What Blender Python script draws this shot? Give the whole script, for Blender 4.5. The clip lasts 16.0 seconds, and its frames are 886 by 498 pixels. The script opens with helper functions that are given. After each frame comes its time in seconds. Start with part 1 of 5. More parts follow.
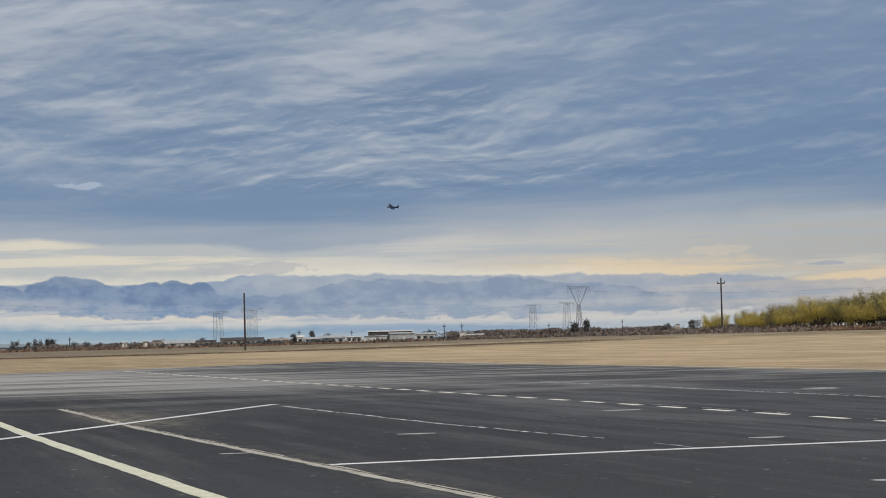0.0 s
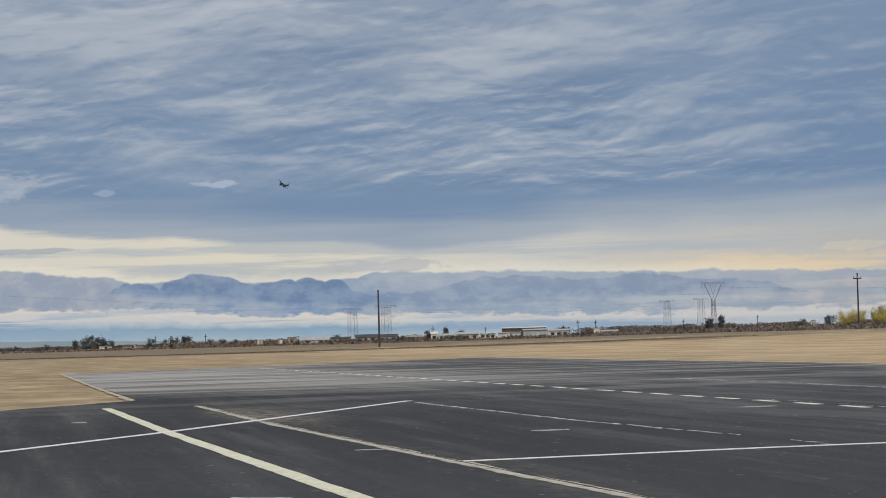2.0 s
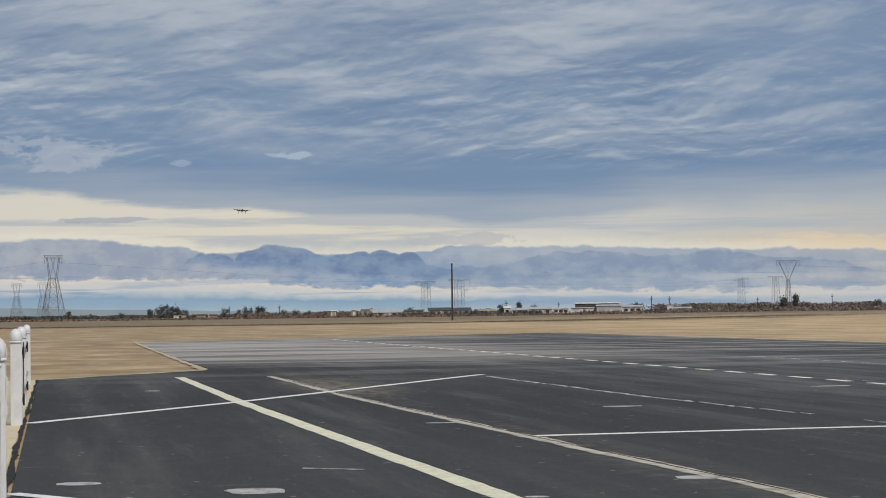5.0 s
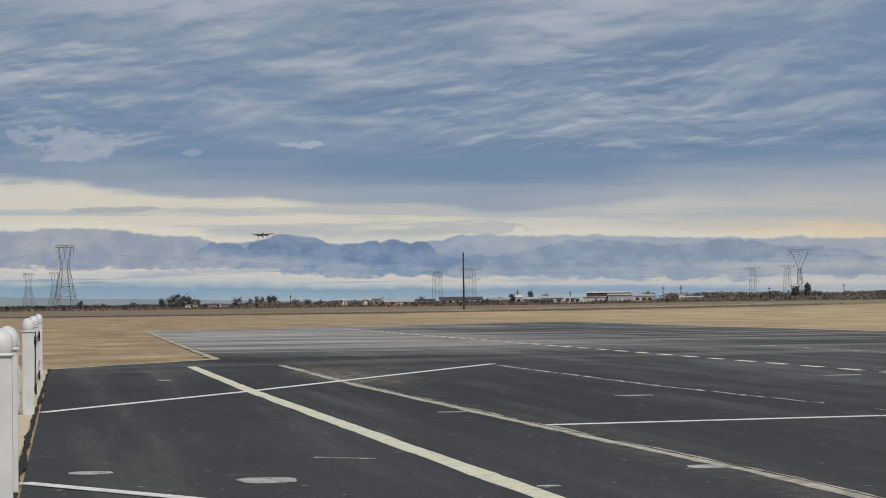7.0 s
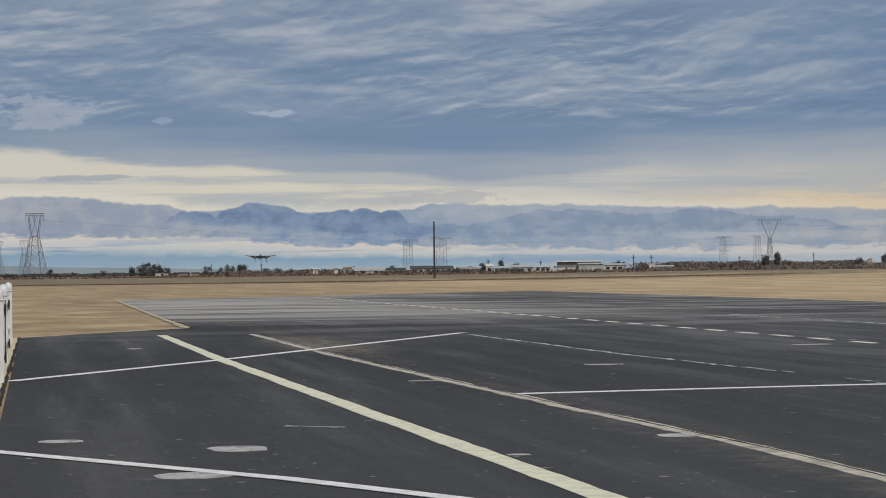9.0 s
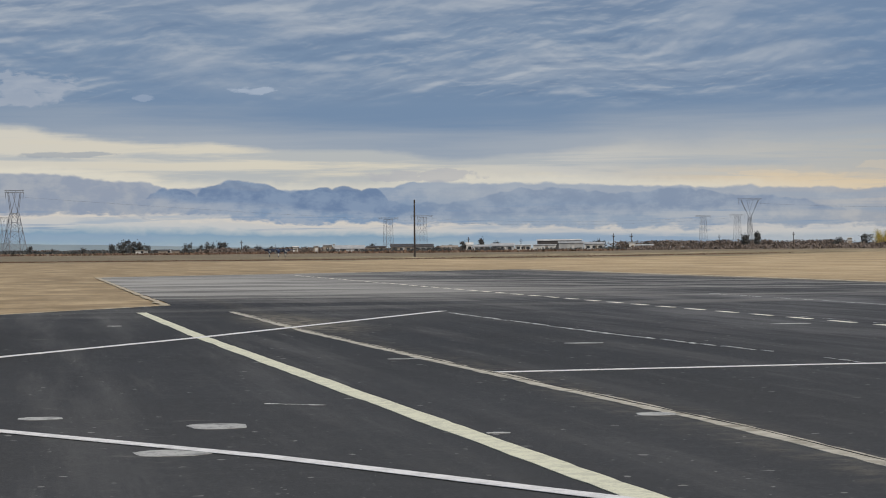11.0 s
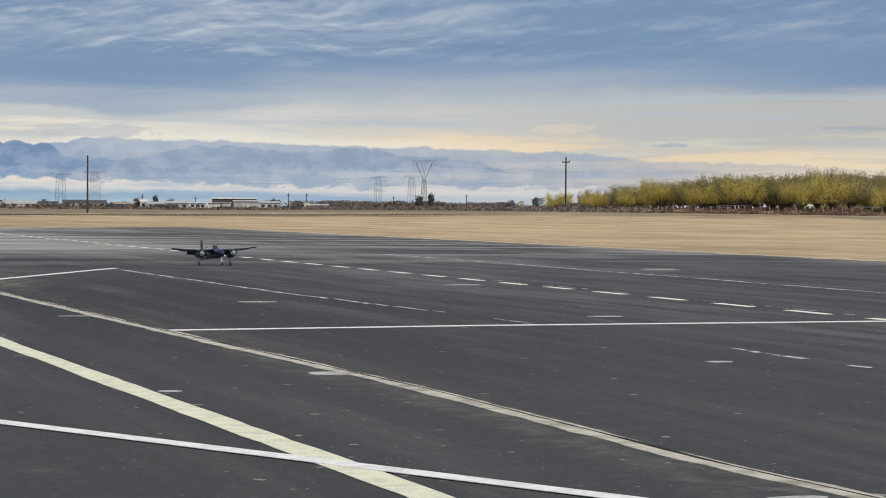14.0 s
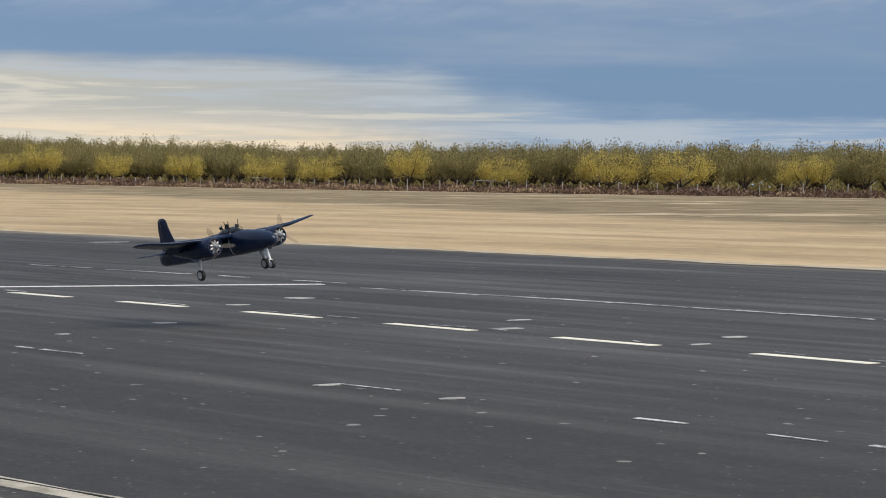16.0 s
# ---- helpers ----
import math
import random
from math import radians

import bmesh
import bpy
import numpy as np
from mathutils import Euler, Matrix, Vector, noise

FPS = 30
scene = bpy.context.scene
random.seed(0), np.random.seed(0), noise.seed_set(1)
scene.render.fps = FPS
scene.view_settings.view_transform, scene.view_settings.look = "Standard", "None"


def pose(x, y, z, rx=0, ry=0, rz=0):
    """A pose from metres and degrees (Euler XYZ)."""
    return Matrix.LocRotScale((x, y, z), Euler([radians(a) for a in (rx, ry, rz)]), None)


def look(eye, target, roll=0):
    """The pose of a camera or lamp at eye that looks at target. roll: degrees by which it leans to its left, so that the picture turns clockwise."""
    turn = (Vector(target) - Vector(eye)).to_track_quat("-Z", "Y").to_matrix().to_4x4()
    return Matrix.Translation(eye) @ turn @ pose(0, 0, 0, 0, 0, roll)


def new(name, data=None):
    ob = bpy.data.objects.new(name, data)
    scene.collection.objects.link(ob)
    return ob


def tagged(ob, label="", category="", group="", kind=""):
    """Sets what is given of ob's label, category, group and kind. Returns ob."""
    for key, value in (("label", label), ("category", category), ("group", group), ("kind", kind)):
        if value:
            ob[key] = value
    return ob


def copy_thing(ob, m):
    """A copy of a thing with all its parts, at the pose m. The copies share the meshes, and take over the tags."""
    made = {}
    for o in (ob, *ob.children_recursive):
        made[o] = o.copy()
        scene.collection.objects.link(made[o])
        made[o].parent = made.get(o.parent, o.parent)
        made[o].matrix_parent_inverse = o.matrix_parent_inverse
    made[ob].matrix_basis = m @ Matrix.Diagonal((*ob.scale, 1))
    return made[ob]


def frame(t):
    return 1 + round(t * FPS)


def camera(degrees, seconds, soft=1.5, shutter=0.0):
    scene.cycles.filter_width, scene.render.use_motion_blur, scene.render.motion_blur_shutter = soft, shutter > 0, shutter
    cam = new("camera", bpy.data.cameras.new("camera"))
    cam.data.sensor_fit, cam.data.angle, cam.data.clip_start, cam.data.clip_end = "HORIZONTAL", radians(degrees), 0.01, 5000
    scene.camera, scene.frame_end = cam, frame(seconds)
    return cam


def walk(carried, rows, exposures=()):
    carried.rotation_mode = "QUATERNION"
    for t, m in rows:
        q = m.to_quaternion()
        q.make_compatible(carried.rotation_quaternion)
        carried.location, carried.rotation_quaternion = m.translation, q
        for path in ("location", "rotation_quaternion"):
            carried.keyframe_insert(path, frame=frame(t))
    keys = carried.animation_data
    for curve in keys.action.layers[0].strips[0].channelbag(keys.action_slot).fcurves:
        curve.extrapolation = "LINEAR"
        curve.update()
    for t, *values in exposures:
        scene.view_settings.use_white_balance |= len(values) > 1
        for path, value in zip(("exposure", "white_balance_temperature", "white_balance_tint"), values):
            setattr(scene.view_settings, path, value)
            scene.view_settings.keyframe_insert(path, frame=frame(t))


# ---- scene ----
# A model-aircraft field: x runs along the runway in the direction of flight, y across it, away from the camera.
import functools

EYE = (0.0, 0.0, 1.5)
cam = camera(21.338, 16.0, soft=1.0)
# seconds, heading, pitch and roll in degrees
TURNS = [
    (0, -75.628, 2.149, -1.493), (0.5, -76.849, 2.108, -1.811), (1, -78.014, 2.134, -1.835),
    (1.5, -78.739, 2.145, -1.789), (2, -78.880, 2.150, -1.613), (2.5, -78.963, 2.107, -1.326),
    (3, -79.203, 1.998, -1.142), (3.5, -79.516, 1.863, -1.016), (4, -79.983, 1.778, -0.939),
    (4.5, -80.497, 1.715, -0.776), (7, -80.981, 1.291, -0.754), (7.5, -80.891, 1.107, -0.780),
    (8, -80.828, 0.950, -0.664), (8.5, -80.539, 0.740, -0.831), (9, -80.276, 0.526, -0.673),
    (11.5, -79.623, -0.177, -0.456), (12, -78.897, -0.167, -0.348), (12.5, -77.073, -0.178, -0.153),
    (13, -75.036, -0.428, -0.000), (13.5, -74.077, -0.768, 0.100), (14, -71.886, -1.006, 0.440),
    (14.5, -69.424, -1.176, 0.588), (15, -65.730, -1.337, 0.377), (15.5, -60.062, -1.701, 0.300),
    (15.6, -58.266, -1.736, 0.401), (15.8, -54.086, -1.713, 0.478), (16, -48.973, -1.621, 0.648)]


def facing(az, el, roll):
    a, e = radians(az), radians(el)
    aim = (EYE[0] + math.sin(a) * math.cos(e), EYE[1] + math.cos(a) * math.cos(e), EYE[2] + math.sin(e))
    return look(EYE, aim, roll)


walk(cam, [(t, facing(a, e, r)) for t, a, e, r in TURNS],
     [(0, 0.05), (4.5, 0.06), (7, -0.05), (9, -0.08), (11.5, 0.0), (12.5, 0.08), (13, 0.2), (13.5, 0.26), (14, 0.27), (15, 0.32), (15.5, 0.34), (16, 0.36)])

# ---- light ----
SUN_AZ, SUN_EL = 70.0, 47.0
s = bpy.data.lights.new("sun", "SUN")
s.energy, s.angle, s.color = 2.9, radians(38), (1.0, 0.89, 0.75)
sun = new("sun", s)
sun.matrix_basis = look((200 * math.sin(radians(SUN_AZ)), 200 * math.cos(radians(SUN_AZ)), 200 * math.tan(radians(SUN_EL))), (0, 0, 0))
scene.view_settings.exposure = 0.0


class Nodes:
    """Short hand for building node trees."""

    def __init__(self, tree):
        self.t = tree
        tree.nodes.clear()

    def add(self, kind, **kw):
        n = self.t.nodes.new(kind)
        for k, v in kw.items():
            if k == "op":
                n.operation = v
            elif k == "blend":
                n.blend_type = v
        return n

    def put(self, v, sock):
        if isinstance(v, bpy.types.NodeSocket):
            self.t.links.new(v, sock)
        elif isinstance(v, (tuple, list)) and len(v) == 3 and sock.type == "RGBA":
            sock.default_value = (*v, 1)
        else:
            sock.default_value = v

    def m(self, op, a, b=0.0, c=0.0):
        n = self.add("ShaderNodeMath", op=op)
        for i, v in enumerate((a, b, c)):
            self.put(v, n.inputs[i])
        return n.outputs[0]

    def sm(self, x, lo, hi):
        n = self.add("ShaderNodeMapRange")
        n.interpolation_type = "SMOOTHSTEP"
        self.put(x, n.inputs[0]), self.put(lo, n.inputs[1]), self.put(hi, n.inputs[2])
        return n.outputs[0]

    def mix(self, f, a, b, blend="MIX"):
        n = self.add("ShaderNodeMix")
        n.data_type, n.blend_type = "RGBA", blend
        self.put(f, n.inputs[0]), self.put(a, n.inputs[6]), self.put(b, n.inputs[7])
        return n.outputs[2]

    def xyz(self, x, y, z):
        n = self.add("ShaderNodeCombineXYZ")
        for i, v in enumerate((x, y, z)):
            self.put(v, n.inputs[i])
        return n.outputs[0]

    def noise(self, vec, scale, detail=5.0, rough=0.55, dist=0.0):
        n = self.add("ShaderNodeTexNoise")
        self.put(vec, n.inputs["Vector"])
        self.put(scale, n.inputs["Scale"]), self.put(detail, n.inputs["Detail"])
        self.put(rough, n.inputs["Roughness"]), self.put(dist, n.inputs["Distortion"])
        return n.outputs[0]

    def ramp(self, f, stops, ease=False):
        n = self.add("ShaderNodeValToRGB")
        n.color_ramp.interpolation = "EASE" if ease else "LINEAR"
        self.put(f, n.inputs[0])
        e = n.color_ramp.elements
        while len(e) < len(stops):
            e.new(0.5)
        for el, (p, c) in zip(e, stops):
            el.position, el.color = p, (*c, 1)
        return n.outputs[0]

    def scaled(self, vec, s):
        n = self.add("ShaderNodeVectorMath", op="MULTIPLY")
        self.put(vec, n.inputs[0]), self.put(s, n.inputs[1])
        return n.outputs[0]


def srgb(r, g, b):
    f = lambda v: v / 12.92 if v <= 0.04045 else ((v + 0.055) / 1.055) ** 2.4
    return tuple(f(v / 255) for v in (r, g, b))


def build_sky():
    w = bpy.data.worlds.new("sky")
    scene.world = w
    w.use_nodes = True
    n = Nodes(w.node_tree)
    d = n.add("ShaderNodeTexCoord").outputs["Generated"]
    sep = n.add("ShaderNodeSeparateXYZ")
    n.put(d, sep.inputs[0])
    x, y, z = sep.outputs
    deg = 180 / math.pi
    el = n.m("MULTIPLY", n.m("ARCSINE", z), deg)
    az = n.m("MULTIPLY", n.m("ARCTAN2", x, y), deg)
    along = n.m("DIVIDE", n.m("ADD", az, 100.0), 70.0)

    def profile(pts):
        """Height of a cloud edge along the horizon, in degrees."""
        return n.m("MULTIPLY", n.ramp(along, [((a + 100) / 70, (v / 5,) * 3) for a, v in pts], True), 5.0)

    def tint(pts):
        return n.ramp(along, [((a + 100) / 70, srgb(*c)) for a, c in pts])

    def field(sa, se, seed, scale, detail, rough, dist=0.0, lift=0.0):
        return n.noise(n.xyz(n.m("MULTIPLY", az, sa), n.m("MULTIPLY", n.m("ADD", el, lift), se), seed), scale, detail, rough, dist)

    centre = lambda v: n.m("SUBTRACT", v, 0.5)
    one_less = lambda v: n.m("SUBTRACT", 1.0, v)
    times = lambda *v: functools.reduce(lambda p, q: n.m("MULTIPLY", p, q), v)

    # upper deck of rolled stratocumulus: the rolls climb slightly to the right
    def rolled(sa, se, seed, detail, rough, dist, lift=0.0):
        up = n.m("ADD", n.m("ADD", el, lift), n.m("ADD", n.m("MULTIPLY", az, -0.085), n.m("MULTIPLY", centre(sway), 0.9)))
        return n.noise(n.xyz(n.m("MULTIPLY", az, sa), n.m("MULTIPLY", up, se), seed), 1.0, detail, rough, dist)

    sway = field(0.16, 0.5, 41.0, 1.0, 2.0, 0.5)
    big = field(0.10, 0.42, 9.0, 0.9, 4.0, 0.55, 0.3)
    mass = rolled(0.17, 0.70, 2.0, 7.0, 0.54, 0.0)
    mass_up = rolled(0.17, 0.70, 2.0, 7.0, 0.54, 0.0, 0.16)
    roll = rolled(0.52, 1.9, 12.0, 3.0, 0.45, 0.1)
    roll_up = rolled(0.52, 1.9, 12.0, 3.0, 0.45, 0.1, 0.11)
    fine = rolled(1.2, 4.2, 17.0, 3.0, 0.5, 0.1)
    fine_up = rolled(1.2, 4.2, 17.0, 3.0, 0.5, 0.1, 0.05)
    east = n.sm(az, -79.0, -69.0)
    deck = n.ramp(n.m("DIVIDE", n.m("ADD", el, n.m("MULTIPLY", centre(big), 1.6)), 10.0),
                  [(0.0, srgb(122, 144, 170)), (0.28, srgb(112, 136, 166)), (0.40, srgb(113, 136, 165)), (0.52, srgb(121, 141, 167)), (0.66, srgb(136, 150, 170)), (1.0, srgb(138, 151, 170))])
    deck = n.mix(times(n.sm(az, -66.0, -50.0), n.sm(el, 5.5, 3.5), 0.75), deck, srgb(102, 128, 158))
    deck = n.mix(times(n.sm(az, -68.0, -62.0), n.sm(el, 3.0, 4.5), 0.45), deck, srgb(96, 122, 154))
    deck = n.mix(times(east, n.sm(el, 3.0, 4.5), 0.6), deck, srgb(106, 131, 163))
    upper = n.m("MULTIPLY", n.sm(el, 3.3, 5.2), one_less(n.m("MULTIPLY", east, 0.55)))
    belt = times(n.sm(n.m("ADD", el, n.m("MULTIPLY", centre(big), 1.2)), 3.3, 4.1), one_less(n.m("MULTIPLY", n.sm(el, 6.0, 7.2), 0.6)), one_less(n.m("MULTIPLY", n.sm(az, -74.0, -66.0), 0.75)))
    # pale masses and the dark troughs between them
    deck = n.mix(times(n.sm(mass, 0.47, 0.64), upper, 0.72), deck, srgb(172, 179, 189))
    deck = n.mix(times(n.sm(mass, 0.46, 0.33), upper, 0.6), deck, srgb(100, 123, 154))
    deck = n.mix(times(n.sm(n.m("SUBTRACT", mass, mass_up), 0.01, 0.10), upper, 0.35), deck, srgb(186, 191, 197))
    deck = n.mix(times(n.sm(n.m("SUBTRACT", mass_up, mass), 0.01, 0.10), upper, 0.4), deck, srgb(102, 125, 156))
    # rolls with lit crests and dark undersides
    patchy = n.m("ADD", 0.35, n.m("MULTIPLY", n.sm(big, 0.38, 0.58), 0.65))
    crest = n.sm(n.m("SUBTRACT", roll, roll_up), 0.0, 0.19)
    hollow = n.sm(n.m("SUBTRACT", roll_up, roll), 0.0, 0.19)
    deck = n.mix(times(crest, belt, patchy, 0.62), deck, srgb(186, 191, 198))
    deck = n.mix(times(hollow, belt, patchy, 0.7), deck, srgb(97, 121, 153))
    deck = n.mix(times(n.sm(n.m("SUBTRACT", fine, fine_up), 0.0, 0.2), belt, patchy, 0.26), deck, srgb(188, 192, 198))
    deck = n.mix(times(n.sm(n.m("SUBTRACT", fine_up, fine), 0.0, 0.2), belt, patchy, 0.26), deck, srgb(99, 123, 154))
    # small bright scraps low in the deck
    scrap = field(0.75, 1.9, 21.0, 1.0, 8.0, 0.6, 0.5)
    scraps = times(n.sm(scrap, 0.66, 0.76), n.sm(el, 3.1, 3.5), n.sm(el, 4.9, 4.2), n.sm(az, -66.0, -80.0), 0.6)
    deck = n.mix(scraps, deck, srgb(174, 183, 196))
    # bright gap between the deck and the cloud bank
    wisp = field(0.16, 2.6, 5.0, 0.8, 7.0, 0.6, 0.3)
    edge = field(0.35, 0.9, 15.0, 0.9, 5.0, 0.55)
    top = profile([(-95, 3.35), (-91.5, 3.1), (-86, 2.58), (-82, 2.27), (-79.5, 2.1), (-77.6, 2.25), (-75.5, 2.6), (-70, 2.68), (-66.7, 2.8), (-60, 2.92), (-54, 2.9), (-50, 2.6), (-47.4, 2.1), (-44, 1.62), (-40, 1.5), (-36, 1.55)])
    soft = n.m("ADD", 0.12, n.m("MULTIPLY", n.sm(az, -80.0, -72.0), 0.28))
    gap = n.sm(n.m("DIVIDE", n.m("SUBTRACT", n.m("ADD", top, n.m("ADD", n.m("MULTIPLY", centre(edge), 0.7), n.m("MULTIPLY", centre(wisp), 0.9))), el), soft), -1.0, 1.0)
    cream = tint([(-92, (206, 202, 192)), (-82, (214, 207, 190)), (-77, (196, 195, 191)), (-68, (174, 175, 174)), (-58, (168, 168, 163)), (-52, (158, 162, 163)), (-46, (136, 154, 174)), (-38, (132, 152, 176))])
    cream = n.mix(n.m("MULTIPLY", n.sm(wisp, 0.48, 0.62), 0.75), cream, srgb(166, 174, 182))
    cream = n.mix(n.m("MULTIPLY", n.sm(wisp, 0.46, 0.34), 0.45), cream, srgb(212, 204, 187))
    veil = n.m("MULTIPLY", n.sm(n.m("SUBTRACT", n.m("ADD", el, n.m("MULTIPLY", centre(wisp), 1.4)), top), 1.15, -0.1), n.m("MULTIPLY", n.sm(az, -95.0, -86.0), n.sm(az, -60.0, -72.0)))
    deck = n.mix(n.m("MULTIPLY", veil, 0.62), deck, srgb(178, 182, 186))
    body = n.mix(gap, deck, cream)
    # cloud bank over the horizon
    puff = field(1.15, 1.9, 31.0, 1.2, 9.0, 0.62, 0.1)
    small = field(1.5, 3.4, 52.0, 1.0, 7.0, 0.6, 0.3)
    billow = field(1.25, 1.5, 71.0, 1.2, 2.5, 0.45)
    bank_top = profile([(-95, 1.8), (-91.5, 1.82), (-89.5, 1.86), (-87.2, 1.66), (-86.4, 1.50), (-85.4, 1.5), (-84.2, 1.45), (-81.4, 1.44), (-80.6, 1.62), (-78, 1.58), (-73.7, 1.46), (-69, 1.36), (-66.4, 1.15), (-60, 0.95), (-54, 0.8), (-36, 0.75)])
    over = n.m("SUBTRACT", n.m("ADD", bank_top, n.m("ADD", n.m("MULTIPLY", n.m("ABSOLUTE", centre(billow)), 0.3), n.m("MULTIPLY", centre(puff), 0.2))), el)
    peach = times(n.sm(az, -77.0, -71.0), n.sm(az, -47.0, -53.0), n.sm(over, -0.55, -0.15), n.sm(wisp, 0.38, 0.52))
    body = n.mix(n.m("MULTIPLY", peach, 0.85), body, srgb(219, 198, 166))
    glow = times(n.sm(over, -0.28, -0.02), n.sm(az, -68.0, -74.0), 0.6)
    body = n.mix(glow, body, srgb(224, 218, 202))
    bank = n.sm(over, -0.025, 0.05)
    fade = times(bank, one_less(n.m("MULTIPLY", n.sm(az, -74.0, -58.0), 0.62)), one_less(n.m("MULTIPLY", n.sm(az, -81.5, -79.5), 0.22)))
    grey = n.mix(n.sm(n.m("ADD", puff, n.m("MULTIPLY", centre(wisp), 0.9)), 0.36, 0.68), n.mix(n.sm(over, 0.1, 0.75), srgb(132, 149, 174), srgb(114, 141, 173)), srgb(153, 165, 182))
    grey = n.mix(times(n.sm(over, 0.3, 0.02), 0.35), grey, srgb(124, 145, 173))
    grey = n.mix(times(n.sm(az, -83.5, -88.0), 0.8), grey, n.mix(n.sm(puff, 0.4, 0.62), srgb(148, 156, 172), srgb(166, 170, 178)))
    body = n.mix(fade, body, grey)
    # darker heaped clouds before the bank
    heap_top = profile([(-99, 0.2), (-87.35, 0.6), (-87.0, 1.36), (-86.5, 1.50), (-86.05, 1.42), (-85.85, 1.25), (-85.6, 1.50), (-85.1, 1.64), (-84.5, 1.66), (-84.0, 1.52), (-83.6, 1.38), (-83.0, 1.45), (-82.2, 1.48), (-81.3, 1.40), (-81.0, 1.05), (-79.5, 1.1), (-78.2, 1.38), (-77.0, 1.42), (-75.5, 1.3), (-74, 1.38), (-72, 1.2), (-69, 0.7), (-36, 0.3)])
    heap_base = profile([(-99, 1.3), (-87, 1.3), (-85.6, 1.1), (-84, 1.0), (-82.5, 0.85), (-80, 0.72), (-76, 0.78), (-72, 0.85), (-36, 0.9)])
    rise = n.m("SUBTRACT", n.m("ADD", heap_top, n.m("ADD", n.m("MULTIPLY", n.m("ABSOLUTE", centre(billow)), 0.5), n.m("MULTIPLY", centre(small), 0.07))), el)
    heap = times(n.sm(rise, -0.02, 0.04), n.sm(n.m("SUBTRACT", el, n.m("ADD", heap_base, n.m("MULTIPLY", centre(wisp), 0.5))), -0.08, 0.14), one_less(n.m("MULTIPLY", n.sm(az, -81.3, -80.6), 0.45)))
    dark = n.mix(n.sm(puff, 0.40, 0.62), srgb(100, 123, 157), srgb(124, 144, 172))
    body = n.mix(n.m("MULTIPLY", heap, 0.9), body, dark)
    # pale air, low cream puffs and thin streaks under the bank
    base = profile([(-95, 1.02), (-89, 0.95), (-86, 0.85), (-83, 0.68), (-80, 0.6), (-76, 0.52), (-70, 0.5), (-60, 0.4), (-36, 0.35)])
    low = n.m("SUBTRACT", n.m("ADD", base, n.m("ADD", n.m("MULTIPLY", centre(wisp), 0.45), n.m("MULTIPLY", centre(small), 0.6))), el)
    air = n.ramp(n.m("DIVIDE", n.m("ADD", el, n.m("MULTIPLY", centre(small), 0.3)), base), [(0.0, srgb(168, 180, 188)), (0.22, srgb(146, 168, 184)), (0.46, srgb(130, 157, 180)), (0.58, srgb(164, 178, 188)), (0.70, srgb(192, 194, 195)), (1.0, srgb(200, 197, 193))])
    air = n.mix(times(n.sm(az, -81.0, -75.0), 0.6), air, n.mix(n.sm(wisp, 0.42, 0.58), srgb(190, 190, 191), srgb(148, 165, 186)))
    air = n.mix(times(n.sm(low, 0.16, 0.0), one_less(n.m("MULTIPLY", n.sm(az, -82.0, -76.0), 0.6)), 0.75), air, srgb(217, 208, 196))
    air = n.mix(times(n.sm(wisp, 0.49, 0.60), 0.6), air, srgb(140, 161, 184))
    air = n.mix(times(n.sm(az, -66.0, -60.0), n.sm(az, -47.0, -53.0), 0.7), air, srgb(206, 193, 172))
    body = n.mix(n.sm(low, -0.05, 0.07), body, air)
    warm = times(n.sm(az, -66.0, -60.0), n.sm(az, -47.0, -55.0), n.sm(el, 1.9, 1.2), n.m("ADD", 0.35, n.m("MULTIPLY", n.sm(wisp, 0.40, 0.60), 0.4)))
    body = n.mix(warm, body, srgb(216, 201, 178))
    grey_veil = times(n.sm(az, -58.0, -44.0), n.sm(n.m("ADD", el, n.m("MULTIPLY", centre(wisp), 2.0)), 2.4, 3.6), n.m("ADD", 0.2, n.m("MULTIPLY", n.sm(big, 0.40, 0.60), 0.6)))
    body = n.mix(grey_veil, body, srgb(138, 151, 168))
    # thin dark streaks low over the horizon
    streaks = field(0.25, 7.0, 61.0, 1.0, 4.0, 0.55, 0.2)
    body = n.mix(times(n.sm(streaks, 0.57, 0.66), n.sm(el, 0.35, 0.6), n.sm(el, 1.15, 0.85), n.sm(az, -64.0, -70.0), 0.6), body, srgb(116, 142, 174))

    def scud(base_colour, a0, e0, ra, re, colour, strength):
        """A single torn scrap of cloud."""
        da, de = n.m("DIVIDE", n.m("SUBTRACT", az, a0), ra), n.m("DIVIDE", n.m("SUBTRACT", el, e0), re)
        d = n.m("ADD", n.m("MULTIPLY", da, da), n.m("MULTIPLY", de, de))
        d = n.m("ADD", d, n.m("ADD", n.m("MULTIPLY", centre(scrap), 5.0), n.m("MULTIPLY", centre(small), 3.0)))
        return n.mix(n.m("MULTIPLY", n.sm(d, 1.0, 0.35), strength), base_colour, srgb(*colour))

    body = scud(body, -90.1, 3.95, 1.5, 0.42, (166, 174, 188), 0.6)
    body = scud(body, -84.5, 3.86, 0.62, 0.14, (166, 178, 196), 0.8)
    body = scud(body, -87.0, 3.7, 0.3, 0.08, (152, 166, 188), 0.6)
    body = scud(body, -89.0, 2.33, 1.2, 0.09, (156, 163, 172), 0.75)
    body = scud(body, -80.3, 1.78, 1.4, 0.16, (176, 177, 182), 0.7)
    body = scud(body, -71.2, 1.75, 1.5, 0.09, (222, 202, 172), 0.35)
    body = scud(body, -69.0, 1.95, 1.3, 0.13, (214, 198, 174), 0.35)
    body = scud(body, -66.5, 1.55, 0.5, 0.05, (146, 154, 172), 0.6)
